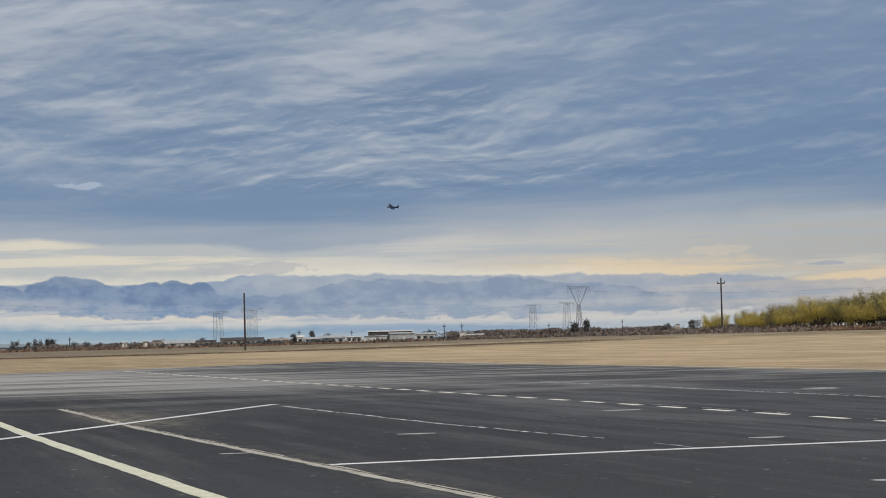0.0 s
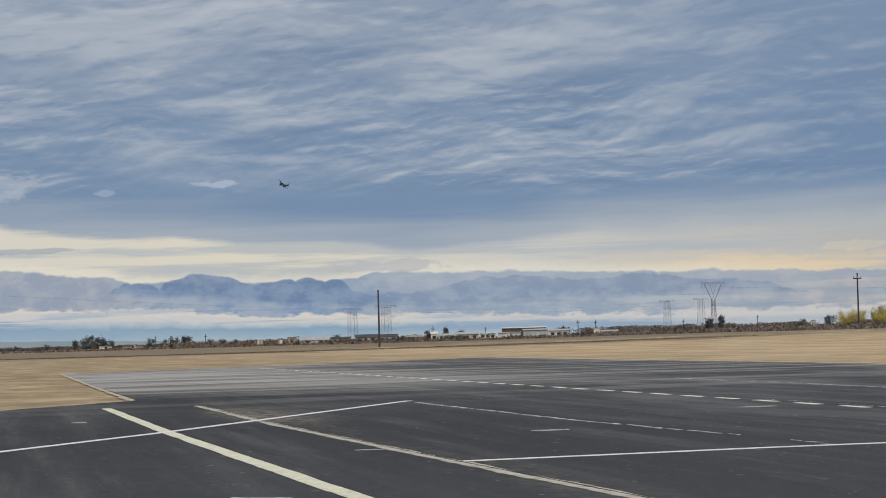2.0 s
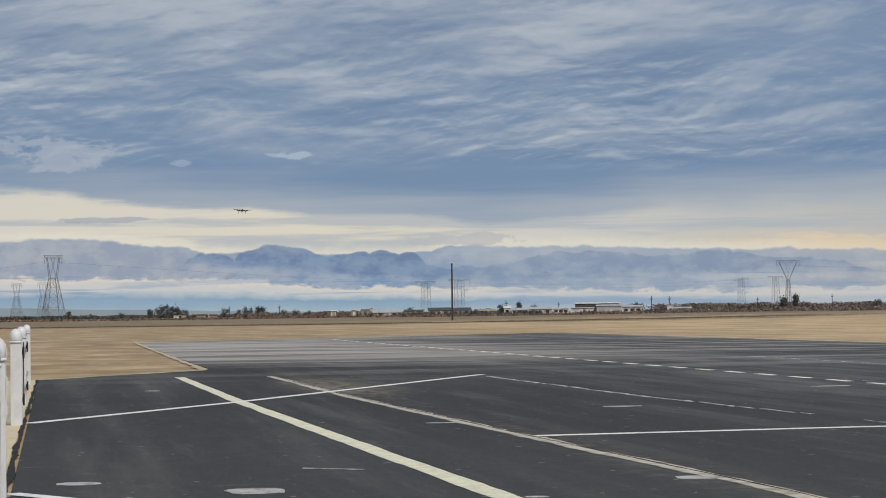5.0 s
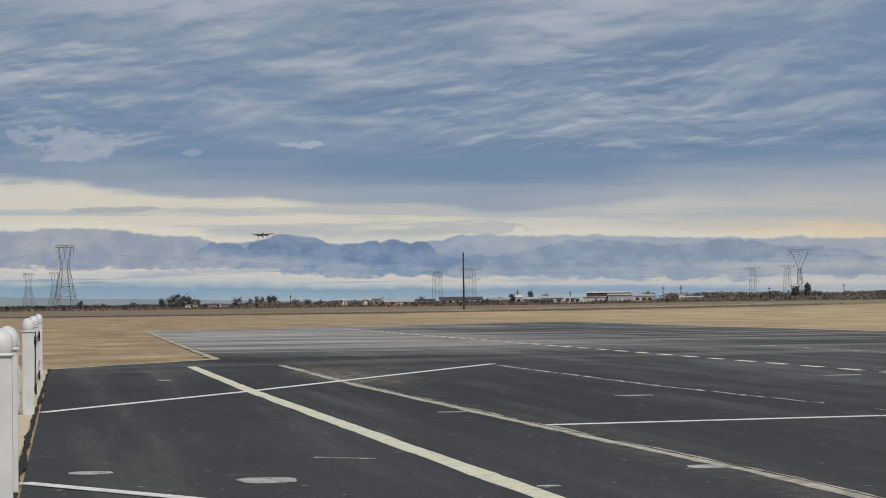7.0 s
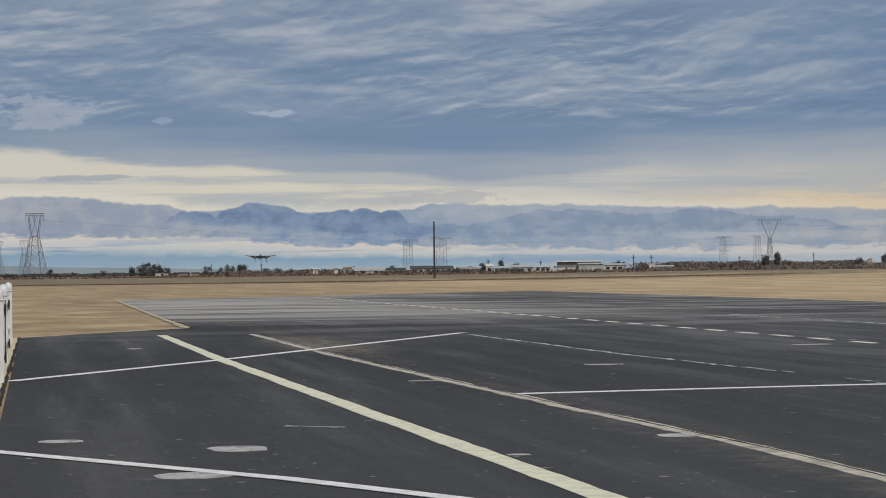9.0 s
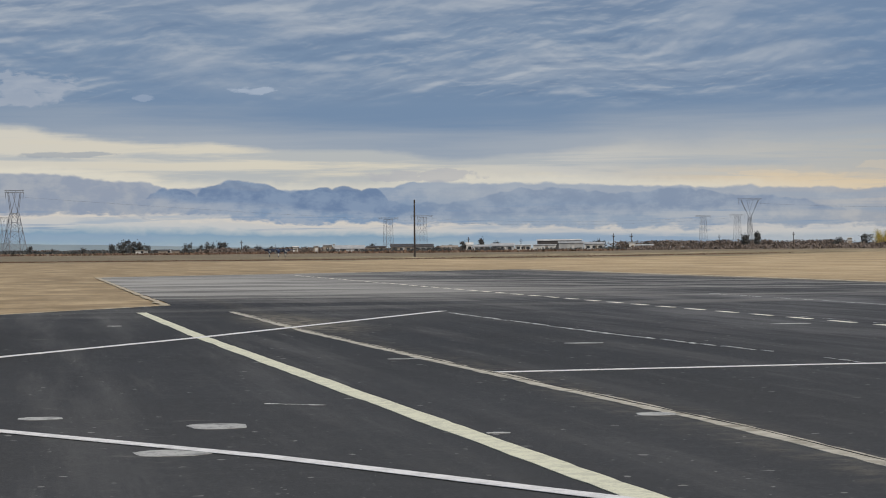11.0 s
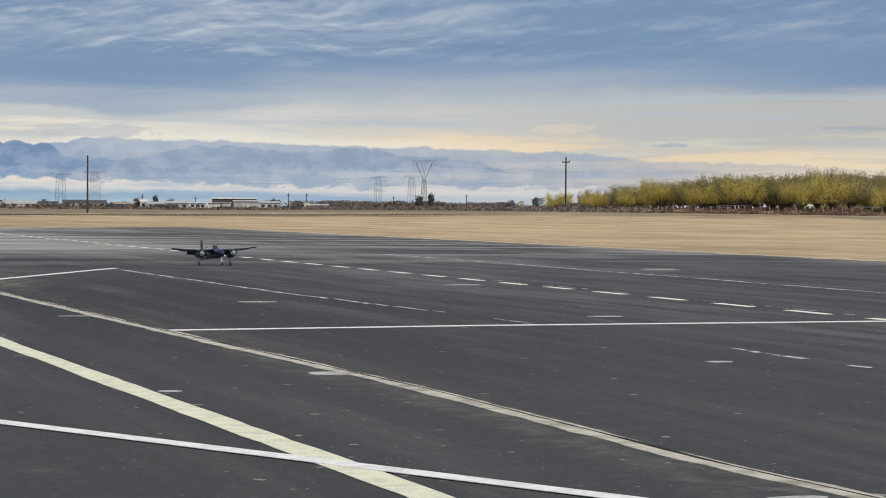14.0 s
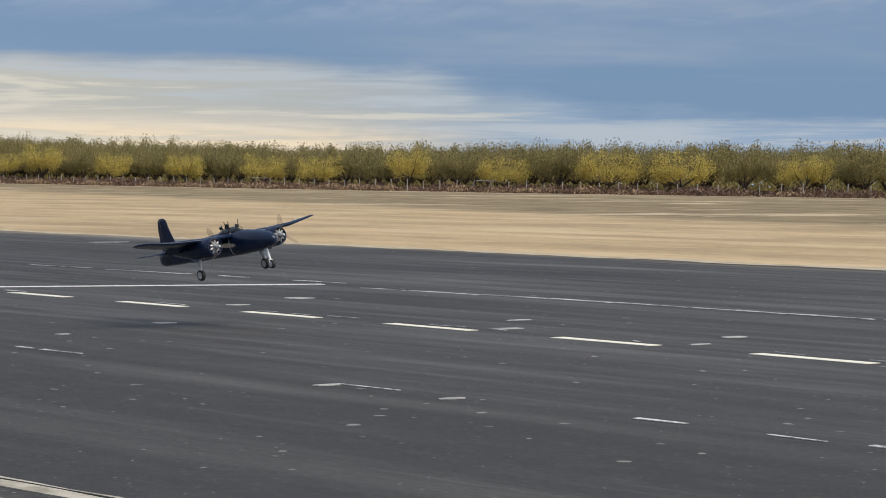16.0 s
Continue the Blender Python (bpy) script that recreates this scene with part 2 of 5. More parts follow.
    body = scud(body, -62.2, 1.98, 0.9, 0.05, (146, 154, 170), 0.6)
    body = scud(body, -61.4, 1.62, 1.6, 0.08, (168, 170, 180), 0.55)
    sky = n.add("ShaderNodeTexSky")
    sky.sky_type = "NISHITA"
    sky.sun_disc, sky.sun_elevation, sky.sun_rotation = False, radians(SUN_EL), radians(SUN_AZ)
    clear = n.scaled(sky.outputs[0], (0.1, 0.1, 0.1))
    total = n.mix(0.97, clear, body)
    bg = n.add("ShaderNodeBackground")
    n.put(total, bg.inputs[0])
    out = n.add("ShaderNodeOutputWorld")
    n.t.links.new(bg.outputs[0], out.inputs[0])


build_sky()


# ---- materials ----
def material(name, build, rough=0.8, metal=0.0):
    """build(n) gives a colour and, if it likes, a height for the bump and a roughness."""
    m = bpy.data.materials.new(name)
    m.use_nodes = True
    n = Nodes(m.node_tree)
    p = n.add("ShaderNodeBsdfPrincipled")
    out = n.add("ShaderNodeOutputMaterial")
    n.t.links.new(p.outputs[0], out.inputs[0])
    got = build(n)
    got = got if isinstance(got, dict) else {"color": got}
    n.put(got["color"], p.inputs["Base Color"])
    n.put(got.get("rough", rough), p.inputs["Roughness"])
    n.put(metal, p.inputs["Metallic"])
    if "alpha" in got:
        n.put(got["alpha"], p.inputs["Alpha"])
    if "height" in got:
        b = n.add("ShaderNodeBump")
        n.put(got["height"], b.inputs["Height"])
        b.inputs["Strength"].default_value, b.inputs["Distance"].default_value = got.get("bump", 0.5), got.get("depth", 0.01)
        n.t.links.new(b.outputs[0], p.inputs["Normal"])
    return m


def place(n):
    return n.add("ShaderNodeNewGeometry").outputs["Position"]


def local(n):
    return n.add("ShaderNodeTexCoord").outputs["Object"]


def worn(name, a, b, scale, rough=0.7, metal=0.0, spread=(0.35, 0.65)):
    def f(n):
        v = n.noise(local(n), scale, 6.0, 0.6)
        return {"color": n.mix(n.sm(v, *spread), a, b), "height": v, "bump": 0.15}
    return material(name, f, rough, metal)


def asphalt(n):
    p = place(n)
    sep = n.add("ShaderNodeSeparateXYZ")
    n.put(p, sep.inputs[0])
    x, y, _ = sep.outputs
    grain = n.noise(p, 55.0, 4.0, 0.7)
    mottle = n.noise(p, 3.2, 6.0, 0.65)
    streak = n.noise(n.scaled(p, (0.045, 0.9, 1.0)), 1.0, 7.0, 0.66)
    lanes = n.noise(n.scaled(p, (0.02, 0.30, 1.0)), 1.0, 4.0, 0.55)
    blot = n.noise(n.scaled(p, (0.22, 0.5, 1.0)), 0.5, 6.0, 0.62)
    col = n.mix(grain, (0.0105, 0.0107, 0.0115), (0.031, 0.0312, 0.0328))
    col = n.mix(n.m("MULTIPLY", n.sm(mottle, 0.45, 0.75), 0.35), col, (0.075, 0.073, 0.07))
    col = n.mix(n.m("MULTIPLY", n.sm(streak, 0.47, 0.68), 0.45), col, (0.105, 0.103, 0.10))
    wear = n.noise(n.scaled(p, (0.16, 2.4, 1.0)), 1.0, 6.0, 0.7)
    col = n.mix(n.m("MULTIPLY", n.sm(wear, 0.55, 0.72), 0.32), col, (0.15, 0.147, 0.142))
    col = n.mix(n.m("MULTIPLY", n.sm(wear, 0.46, 0.32), 0.5), col, (0.014, 0.014, 0.015))
    col = n.mix(n.m("MULTIPLY", n.sm(lanes, 0.50, 0.36), 0.5), col, (0.016, 0.016, 0.016))
    chips = n.noise(p, 19.0, 3.0, 0.75)
    col = n.mix(n.m("MULTIPLY", n.sm(chips, 0.54, 0.70), 0.4), col, (0.13, 0.13, 0.13))
    col = n.mix(n.m("MULTIPLY", n.sm(chips, 0.46, 0.34), 0.5), col, (0.010, 0.010, 0.011))
    # slightly paler towards the near end
    col = n.mix(n.m("MULTIPLY", n.sm(x, -38.0, -14.0), 0.16), col, (0.11, 0.109, 0.108))
    drift_near = n.noise(n.scaled(p, (1.6, 0.8, 1.0)), 1.0, 6.0, 0.66)
    drift = n.noise(n.scaled(p, (0.30, 0.07, 1.0)), 1.0, 6.0, 0.62)
    # paler, streaky tone across the runway beyond y 8
    col = n.mix(n.m("MULTIPLY", n.sm(n.m("ADD", y, n.m("MULTIPLY", n.m("SUBTRACT", blot, 0.5), 6.0)), 8.0, 15.0), n.m("ADD", 0.08, n.m("MULTIPLY", n.sm(wear, 0.42, 0.62), 0.26))), col, (0.145, 0.145, 0.15))
    band = n.noise(n.scaled(p, (0.025, 0.17, 1.0)), 1.0, 5.0, 0.6)
    col = n.mix(n.m("MULTIPLY", n.m("MULTIPLY", n.sm(band, 0.54, 0.66), n.sm(y, 9.0, 17.0)), 0.5), col, (0.20, 0.20, 0.20))
    col = n.mix(n.m("MULTIPLY", n.m("MULTIPLY", n.sm(band, 0.45, 0.34), n.m("MULTIPLY", n.sm(y, 12.0, 18.0), n.sm(x, -90.0, -60.0))), 0.55), col, (0.026, 0.026, 0.028))
    # mix to a darker tone towards the apron side
    col = n.mix(n.m("MULTIPLY", n.m("ADD", n.m("MULTIPLY", n.sm(y, 5.0, 2.6), 0.26), n.m("MULTIPLY", n.sm(y, 10.0, 5.0), 0.2))), col, (0.012, 0.012, 0.0135))
    col = n.mix(n.m("MULTIPLY", n.m("MULTIPLY", n.sm(y, 3.0, 0.2), n.sm(drift_near, 0.60, 0.74)), 0.5), col, (0.24, 0.225, 0.20))
    # drifted sand towards the far end and along the edge
    far = n.sm(x, -42.0, -95.0)
    dust = n.m("MULTIPLY", far, n.sm(n.m("ADD", n.m("MULTIPLY", drift, 0.9), n.m("MULTIPLY", lanes, 0.3)), 0.56, 0.72))
    col = n.mix(n.m("MULTIPLY", dust, 0.75), col, (0.34, 0.33, 0.305))
    end = n.m("MULTIPLY", n.sm(x, -66.0, -84.0), n.sm(n.m("ADD", y, n.m("MULTIPLY", n.m("SUBTRACT", lanes, 0.5), 20.0)), 24.0, 12.0))
    end = n.m("MULTIPLY", end, n.m("ADD", 0.38, n.m("MULTIPLY", n.sm(drift, 0.38, 0.60), 0.62)))
    col = n.mix(n.m("MULTIPLY", end, 0.85), col, (0.38, 0.37, 0.345))
    edge = n.sm(n.m("ADD", y, n.m("MULTIPLY", n.m("SUBTRACT", streak, 0.5), 9.0)), 32.5, 35.5)
    col = n.mix(n.m("MULTIPLY", edge, 0.7), col, (0.32, 0.26, 0.18))
    sand = n.m("ABSOLUTE", n.m("SUBTRACT", y, n.m("ADD", 5.65, n.m("MULTIPLY", n.m("SUBTRACT", blot, 0.5), 1.2))))
    col = n.mix(n.m("MULTIPLY", n.m("MULTIPLY", n.sm(sand, 0.55, 0.05), n.sm(mottle, 0.42, 0.66)), 0.28), col, (0.22, 0.195, 0.145))
    wide = n.m("MULTIPLY", n.sm(x, -41.0, -46.0), n.sm(x, -58.0, -50.0))
    col = n.mix(n.m("MULTIPLY", n.m("MULTIPLY", n.m("MULTIPLY", n.sm(sand, 1.3, 0.1), n.sm(mottle, 0.38, 0.6)), wide), 0.6), col, (0.28, 0.25, 0.19))
    specks = n.m("MAXIMUM", n.sm(n.noise(p, 6.0, 1.0, 0.4), 0.745, 0.77), n.sm(n.noise(p, 17.0, 1.0, 0.4), 0.76, 0.78))
    col = n.mix(n.m("MULTIPLY", specks, 0.6), col, (0.38, 0.37, 0.35))
    return {"color": col, "height": n.m("ADD", grain, mottle), "bump": 0.5, "depth": 0.008, "rough": n.m("ADD", 0.72, n.m("MULTIPLY", blot, 0.25))}


def soil(n):
    p = place(n)
    sep = n.add("ShaderNodeSeparateXYZ")
    n.put(p, sep.inputs[0])
    x, y, _ = sep.outputs
    r = n.m("SQRT", n.m("ADD", n.m("MULTIPLY", x, x), n.m("MULTIPLY", y, y)))
    streak = n.noise(n.scaled(p, (0.022, 0.26, 1.0)), 1.0, 7.0, 0.66)
    ruts = n.noise(n.scaled(p, (0.02, 0.10, 1.0)), 1.0, 6.0, 0.62)
    clump = n.noise(n.scaled(p, (0.30, 0.30, 1.0)), 0.9, 7.0, 0.68)
    tuft = n.noise(n.scaled(p, (0.5, 1.0, 1.0)), 1.4, 4.0, 0.7)
    tan = n.mix(n.sm(streak, 0.33, 0.66), (0.41, 0.30, 0.165), (0.54, 0.41, 0.245))
    tan = n.mix(n.m("MULTIPLY", n.sm(ruts, 0.54, 0.68), 0.38), tan, (0.21, 0.155, 0.085))
    tan = n.mix(n.m("MULTIPLY", n.sm(clump, 0.55, 0.72), 0.35), tan, (0.19, 0.145, 0.085))
    pebble = n.noise(n.scaled(p, (1.0, 1.6, 1.0)), 2.2, 6.0, 0.72)
    tan = n.mix(n.m("MULTIPLY", n.sm(pebble, 0.46, 0.66), 0.45), tan, (0.22, 0.16, 0.09))
    dirt = n.noise(n.scaled(p, (0.10, 0.16, 1.0)), 1.0, 8.0, 0.68)
    tan = n.mix(n.m("MULTIPLY", n.sm(dirt, 0.50, 0.60), 0.5), tan, (0.25, 0.185, 0.105))
    tan = n.mix(n.m("MULTIPLY", n.sm(dirt, 0.47, 0.37), 0.6), tan, (0.58, 0.46, 0.29))
    verge = n.m("MULTIPLY", n.sm(x, -54.0, -64.0), n.sm(y, 60.0, 10.0))
    tan = n.mix(n.m("MULTIPLY", verge, n.m("ADD", 0.15, n.m("MULTIPLY", n.sm(clump, 0.42, 0.58), 0.65))), tan, (0.20, 0.145, 0.078))
    olive = n.mix(n.sm(clump, 0.36, 0.66), (0.15, 0.115, 0.058), (0.29, 0.225, 0.125))
    olive = n.mix(n.m("MULTIPLY", n.sm(streak, 0.54, 0.68), 0.35), olive, (0.42, 0.33, 0.20))
    olive = n.mix(n.m("MULTIPLY", n.sm(tuft, 0.60, 0.72), 0.4), olive, (0.09, 0.075, 0.05))
    wobble = n.m("MULTIPLY", n.m("SUBTRACT", clump, 0.5), 16.0)
    beyond = n.m("MAXIMUM", n.sm(n.m("ADD", n.m("ADD", y, n.m("MULTIPLY", x, 0.34)), wobble), 46.0, 53.0), n.sm(n.m("ADD", r, n.m("MULTIPLY", n.m("SUBTRACT", ruts, 0.5), 260.0)), 290.0, 360.0))
    track = n.m("SUBTRACT", y, n.m("ADD", 207.3, n.m("MULTIPLY", x, 0.0778)))
    lane = n.m("MULTIPLY", n.sm(n.m("ADD", track, n.m("MULTIPLY", wobble, 0.25)), -17.0, -13.0), n.sm(track, -5.0, -8.0))
    olive = n.mix(n.m("MULTIPLY", lane, 0.7), olive, (0.46, 0.37, 0.25))
    flecks = n.m("MULTIPLY", n.sm(n.noise(n.scaled(p, (0.11, 0.11, 1.0)), 1.0, 6.0, 0.68), 0.58, 0.66), 0.55)
    straw = n.sm(n.noise(n.scaled(p, (0.11, 0.05, 1.0)), 1.0, 7.0, 0.70), 0.55, 0.60)
    olive = n.mix(n.m("MULTIPLY", straw, 0.7), olive, (0.60, 0.50, 0.34))
    olive = n.mix(flecks, olive, (0.52, 0.42, 0.27))
    fields = n.noise(n.scaled(p, (0.006, 0.012, 1.0)), 1.0, 5.0, 0.62)
    plough = n.m("MULTIPLY", n.sm(n.m("ADD", r, n.m("MULTIPLY", n.m("SUBTRACT", fields, 0.5), 700.0)), 330.0, 470.0), n.sm(y, 240.0, 120.0))
    olive = n.mix(n.m("MULTIPLY", plough, 0.6), olive, (0.14, 0.115, 0.078))
    return {"color": n.mix(beyond, tan, olive), "height": n.m("ADD", clump, n.m("MULTIPLY", tuft, 0.5)), "bump": 0.6, "depth": 0.10}


def paint(name, a, wear, lo=0.42, hi=0.62):
    def f(n):
        p = place(n)
        v = n.noise(p, 5.0, 6.0, 0.7)
        g = n.noise(p, 45.0, 3.0, 0.6)
        mask = n.sm(n.m("ADD", v, n.m("MULTIPLY", n.m("SUBTRACT", g, 0.5), 0.5)), lo, hi)
        return {"color": n.mix(n.m("MULTIPLY", mask, wear), a, (0.10, 0.10, 0.10)), "height": g, "bump": 0.05}
    return material(name, f, 0.65)


M_ASPHALT = material("asphalt", asphalt)
M_ASPHALT.node_tree.nodes["Principled BSDF"].inputs["Specular IOR Level"].default_value = 0.42
M_SOIL = material("dry_soil", soil, 0.95)
M_WHITE = paint("white_paint", (0.80, 0.79, 0.78), 0.25)
M_OLD = paint("old_white_paint", (0.66, 0.66, 0.64), 0.85, 0.44, 0.62)
M_BLOT = paint("faded_paint", (0.46, 0.46, 0.44), 0.75, 0.44, 0.66)
M_YELLOW = paint("yellow_paint", (0.74, 0.73, 0.55), 0.25)
M_CREAM = paint("cream_paint", (0.88, 0.84, 0.71), 0.12)
M_SAND = worn("sand_filler", (0.50, 0.47, 0.40), (0.26, 0.24, 0.19), 4.0, 0.95, spread=(0.40, 0.68))
M_VINYL = worn("white_vinyl", (0.66, 0.68, 0.71), (0.56, 0.58, 0.61), 4.0, 0.4)
M_CONCRETE = worn("concrete", (0.60, 0.53, 0.36), (0.50, 0.43, 0.30), 6.0, 0.9)
M_GAP = worn("dark_joint", (0.004, 0.004, 0.004), (0.012, 0.011, 0.010), 20.0, 1.0)
M_NAVY = worn("navy_paint", (0.009, 0.019, 0.050), (0.014, 0.027, 0.064), 9.0, 0.27)
M_NAVY.node_tree.nodes["Principled BSDF"].inputs["Specular IOR Level"].default_value = 0.38
M_BLACK = worn("black_rubber", (0.012, 0.012, 0.012), (0.025, 0.025, 0.025), 30.0, 0.7)
M_CHROME = worn("silver_metal", (0.80, 0.81, 0.82), (0.62, 0.63, 0.64), 30.0, 0.35, 0.6)
M_ENGINE = worn("oily_engine_metal", (0.50, 0.51, 0.52), (0.22, 0.22, 0.23), 40.0, 0.45, 0.5)
M_LEG = worn("grey_strut", (0.72, 0.73, 0.74), (0.60, 0.61, 0.62), 30.0, 0.4, 0.3)
M_STEEL = worn("tower_steel", (0.16, 0.17, 0.19), (0.22, 0.23, 0.25), 1.0, 0.6, 0.3)
M_POLE = worn("pole_wood", (0.035, 0.029, 0.026), (0.06, 0.05, 0.045), 3.0, 0.9)
M_BARK = worn("bark", (0.06, 0.045, 0.035), (0.11, 0.085, 0.065), 8.0, 0.95)


# ---- mesh helpers ----
def part(name, bm, mat, parent=None, label="", smooth=False):
    me = bpy.data.meshes.new(name)
    if smooth:
        for fc in bm.faces:
            fc.smooth = True
    bm.to_mesh(me)
    bm.free()
    me.materials.append(mat)
    ob = new(name, me)
    if parent:
        ob.parent = parent
    if label:
        tagged(ob, label)
    return ob


def box(bm, c, s, m=None, bevel=0.0):
    r = bmesh.ops.create_cube(bm, size=1.0)
    mat = Matrix.Translation(c) @ (m or Matrix()) @ Matrix.Diagonal((*s, 1))
    bmesh.ops.transform(bm, matrix=mat, verts=r["verts"])
    if bevel:
        es = list({e for v in r["verts"] for e in v.link_edges})
        bmesh.ops.bevel(bm, geom=es, offset=bevel, segments=2, affect="EDGES")
    return bm


def rod(bm, a, b, r1, r2=None, seg=8):
    a, b = Vector(a), Vector(b)
    d = b - a
    r = bmesh.ops.create_cone(bm, cap_ends=True, segments=seg, radius1=r1, radius2=r1 if r2 is None else r2, depth=d.length)
    bmesh.ops.transform(bm, matrix=Matrix.Translation((a + b) / 2) @ d.to_track_quat("Z", "Y").to_matrix().to_4x4(), verts=r["verts"])
    return bm


def loft(bm, rings, caps=True):
    """Joins rings of equally many points into a skin."""
    vs = [[bm.verts.new(p) for p in ring] for ring in rings]
    k = len(rings[0])
    for a, b in zip(vs, vs[1:]):
        for i in range(k):
            bm.faces.new((a[i], a[(i + 1) % k], b[(i + 1) % k], b[i]))
    if caps:
        bm.faces.new(vs[0][::-1]), bm.faces.new(vs[-1])
    bmesh.ops.recalc_face_normals(bm, faces=bm.faces)
    return bm


def smooth01(v, lo, hi):
    t = min(1.0, max(0.0, (v - lo) / (hi - lo)))
    return t * t * (3 - 2 * t)


def polar(az, dist):
    return dist * math.sin(radians(az)), dist * math.cos(radians(az))


def land(x, y):
    """Height of the land: level round the runway, rising a little beyond."""
    r = math.hypot(x, y)
    return -0.02 + (0.40 + 0.5 * smooth01(-x, 190, 400) - 0.75 * smooth01(-x, 480, 760)) * smooth01(y, 42, 165) + 0.25 * smooth01(r, 450, 1300)


# ---- ground ----
def build_ground():
    bm = bmesh.new()
    radii = [3.0 * 1.085 ** i for i in range(0, 90)]
    radii = [r for r in radii if r < 4600] + [4600]
    azs = [-180 + i * 4 for i in range(18)] + [-108 + i * 1.0 for i in range(80)] + [-28 + i * 4 for i in range(52)]
    rings = []
    for r in radii:
        ring = []
        for a in azs:
            x, y = polar(a, r)
            ring.append(bm.verts.new((x, y, land(x, y))))
        rings.append(ring)
    c = bm.verts.new((0, 0, -0.02))
    k = len(azs)
    for i in range(k):
        bm.faces.new((c, rings[0][(i + 1) % k], rings[0][i]))
        for a, b in zip(rings, rings[1:]):
            bm.faces.new((a[i], a[(i + 1) % k], b[(i + 1) % k], b[i]))
    bmesh.ops.recalc_face_normals(bm, faces=bm.faces)
    g = part("ground", bm, M_SOIL, smooth=True)
    tagged(g, "dry tan dirt and sparse straw-coloured grass reaching the horizon", "ground", kind="structure")


build_ground()


def flat_poly(name, outline, z, mat, thick=0.03):
    bm = bmesh.new()
    top = [bm.verts.new((x, y, z)) for x, y in outline]
    fc = bm.faces.new(top)
    ext = bmesh.ops.extrude_face_region(bm, geom=[fc])
    bmesh.ops.translate(bm, vec=(0, 0, -thick), verts=[v for v in ext["geom"] if isinstance(v, bmesh.types.BMVert)])
    bmesh.ops.recalc_face_normals(bm, faces=bm.faces)
    return part(name, bm, mat)


def jagged(a, b, step, amp, rng):
    n = max(2, int(math.dist(a, b) / step))
    out = []
    for i in range(n):
        t = i / n
        out.append((a[0] + (b[0] - a[0]) * t + rng.uniform(-amp, amp), a[1] + (b[1] - a[1]) * t + rng.uniform(-amp, amp)))
    return out


def build_runway():
    rng = random.Random(4)
    o = [(30, -0.3), (40, 34.0)]
    o += jagged((40, 34.0), (-160, 35.0), 2.5, 0.35, rng)
    o += jagged((-163, 35.0), (-138, 4.4), 2.5, 0.5, rng)
    o += jagged((-137, 4.35), (-66, 4.1), 2.0, 0.12, rng)
    o += jagged((-65, 3.9), (-57.8, -0.4), 1.0, 0.12, rng)
    o += [(-57.5, -0.5)]
    r = flat_poly("road", o, 0.0, M_ASPHALT)
    tagged(r, "dark asphalt runway with worn, sand-dusted surface", "runway", kind="structure")


build_runway()


def stripe(name, pts, width, mat, label, z=0.006, rag=0.02, seed=1, step=0.7, category="marking", group=""):
    """A painted stripe along pts with slightly uneven edges."""
    step = min(step, 0.35)
    line = []
    for a, b in zip(pts, pts[1:]):
        n = max(1, int(math.dist(a, b) / step))
        line += [(a[0] + (b[0] - a[0]) * i / n, a[1] + (b[1] - a[1]) * i / n) for i in range(n)]
    line.append(pts[-1])
    bm = bmesh.new()
    rows = []
    for i, p in enumerate(line):
        q, o = line[min(i + 1, len(line) - 1)], line[max(i - 1, 0)]
        d = Vector((q[0] - o[0], q[1] - o[1])).normalized()
        nx, ny = -d.y, d.x
        u = i * step
        w1 = max(0.2 * width, width / 2 + rag * (1.4 * noise.noise((u * 0.45, seed, 0)) + 0.9 * noise.noise((u * 1.9, seed, 3))))
        w2 = max(0.2 * width, width / 2 + rag * (1.4 * noise.noise((u * 0.45, seed, 7)) + 0.9 * noise.noise((u * 1.9, seed, 9))))
        rows.append([bm.verts.new((p[0] + nx * w1, p[1] + ny * w1, z)), bm.verts.new((p[0] - nx * w2, p[1] - ny * w2, z))])
    for a, b in zip(rows, rows[1:]):
        bm.faces.new((a[0], a[1], b[1], b[0]))
    top = list(bm.faces)
    ext = bmesh.ops.extrude_face_region(bm, geom=top)
    bmesh.ops.translate(bm, vec=(0, 0, -0.004), verts=[v for v in ext["geom"] if isinstance(v, bmesh.types.BMVert)])
    bmesh.ops.recalc_face_normals(bm, faces=bm.faces)
    return tagged(part(name, bm, mat), label, category, group, "structure")


stripe("yellow_line", [(8, 4.0), (-11, 3.73), (-24.4, 3.42), (-40.6, 3.08), (-57.7, 2.9)], 0.24, M_YELLOW, "pale yellow painted line along the runway edge", seed=2, rag=0.02)
stripe("taxi_line", [(-33.9, -0.43), (-40.7, 3.08), (-55.5, 9.97)], 0.20, M_WHITE, "white painted taxi line across the asphalt", 0.010, seed=3, rag=0.008)
stripe("taxi_line", [(-20.4, -0.42), (-17.0, 1.75), (-13.46, 3.55), (-11.84, 4.36), (-9.8, 5.40), (-6.5, 6.95)], 0.18, M_WHITE, "white painted taxi line across the asphalt", 0.010, seed=4, rag=0.006)
stripe("cross_line", [(-27.85, 5.66), (-28.3, 9.7), (-28.5, 15.65), (-26.9, 21.1)], 0.20, M_WHITE, "thin white painted line across the runway", seed=5, rag=0.008)
SEAM = [(10, 6.0), (-9.3, 6.0), (-12.6, 5.83), (-18.6, 5.87), (-27.4, 5.56), (-42.8, 5.18), (-57.5, 5.1)]
stripe("filled_seam", SEAM, 0.20, M_SAND, "sand-filled seam along the runway", 0.004, seed=6, rag=0.05, step=0.35, category="seam")
stripe("crack", [(x, y + 0.05) for x, y in SEAM], 0.016, M_GAP, "dark crack running along the sandy seam", 0.007, seed=61, rag=0.02, step=0.12, category="crack")


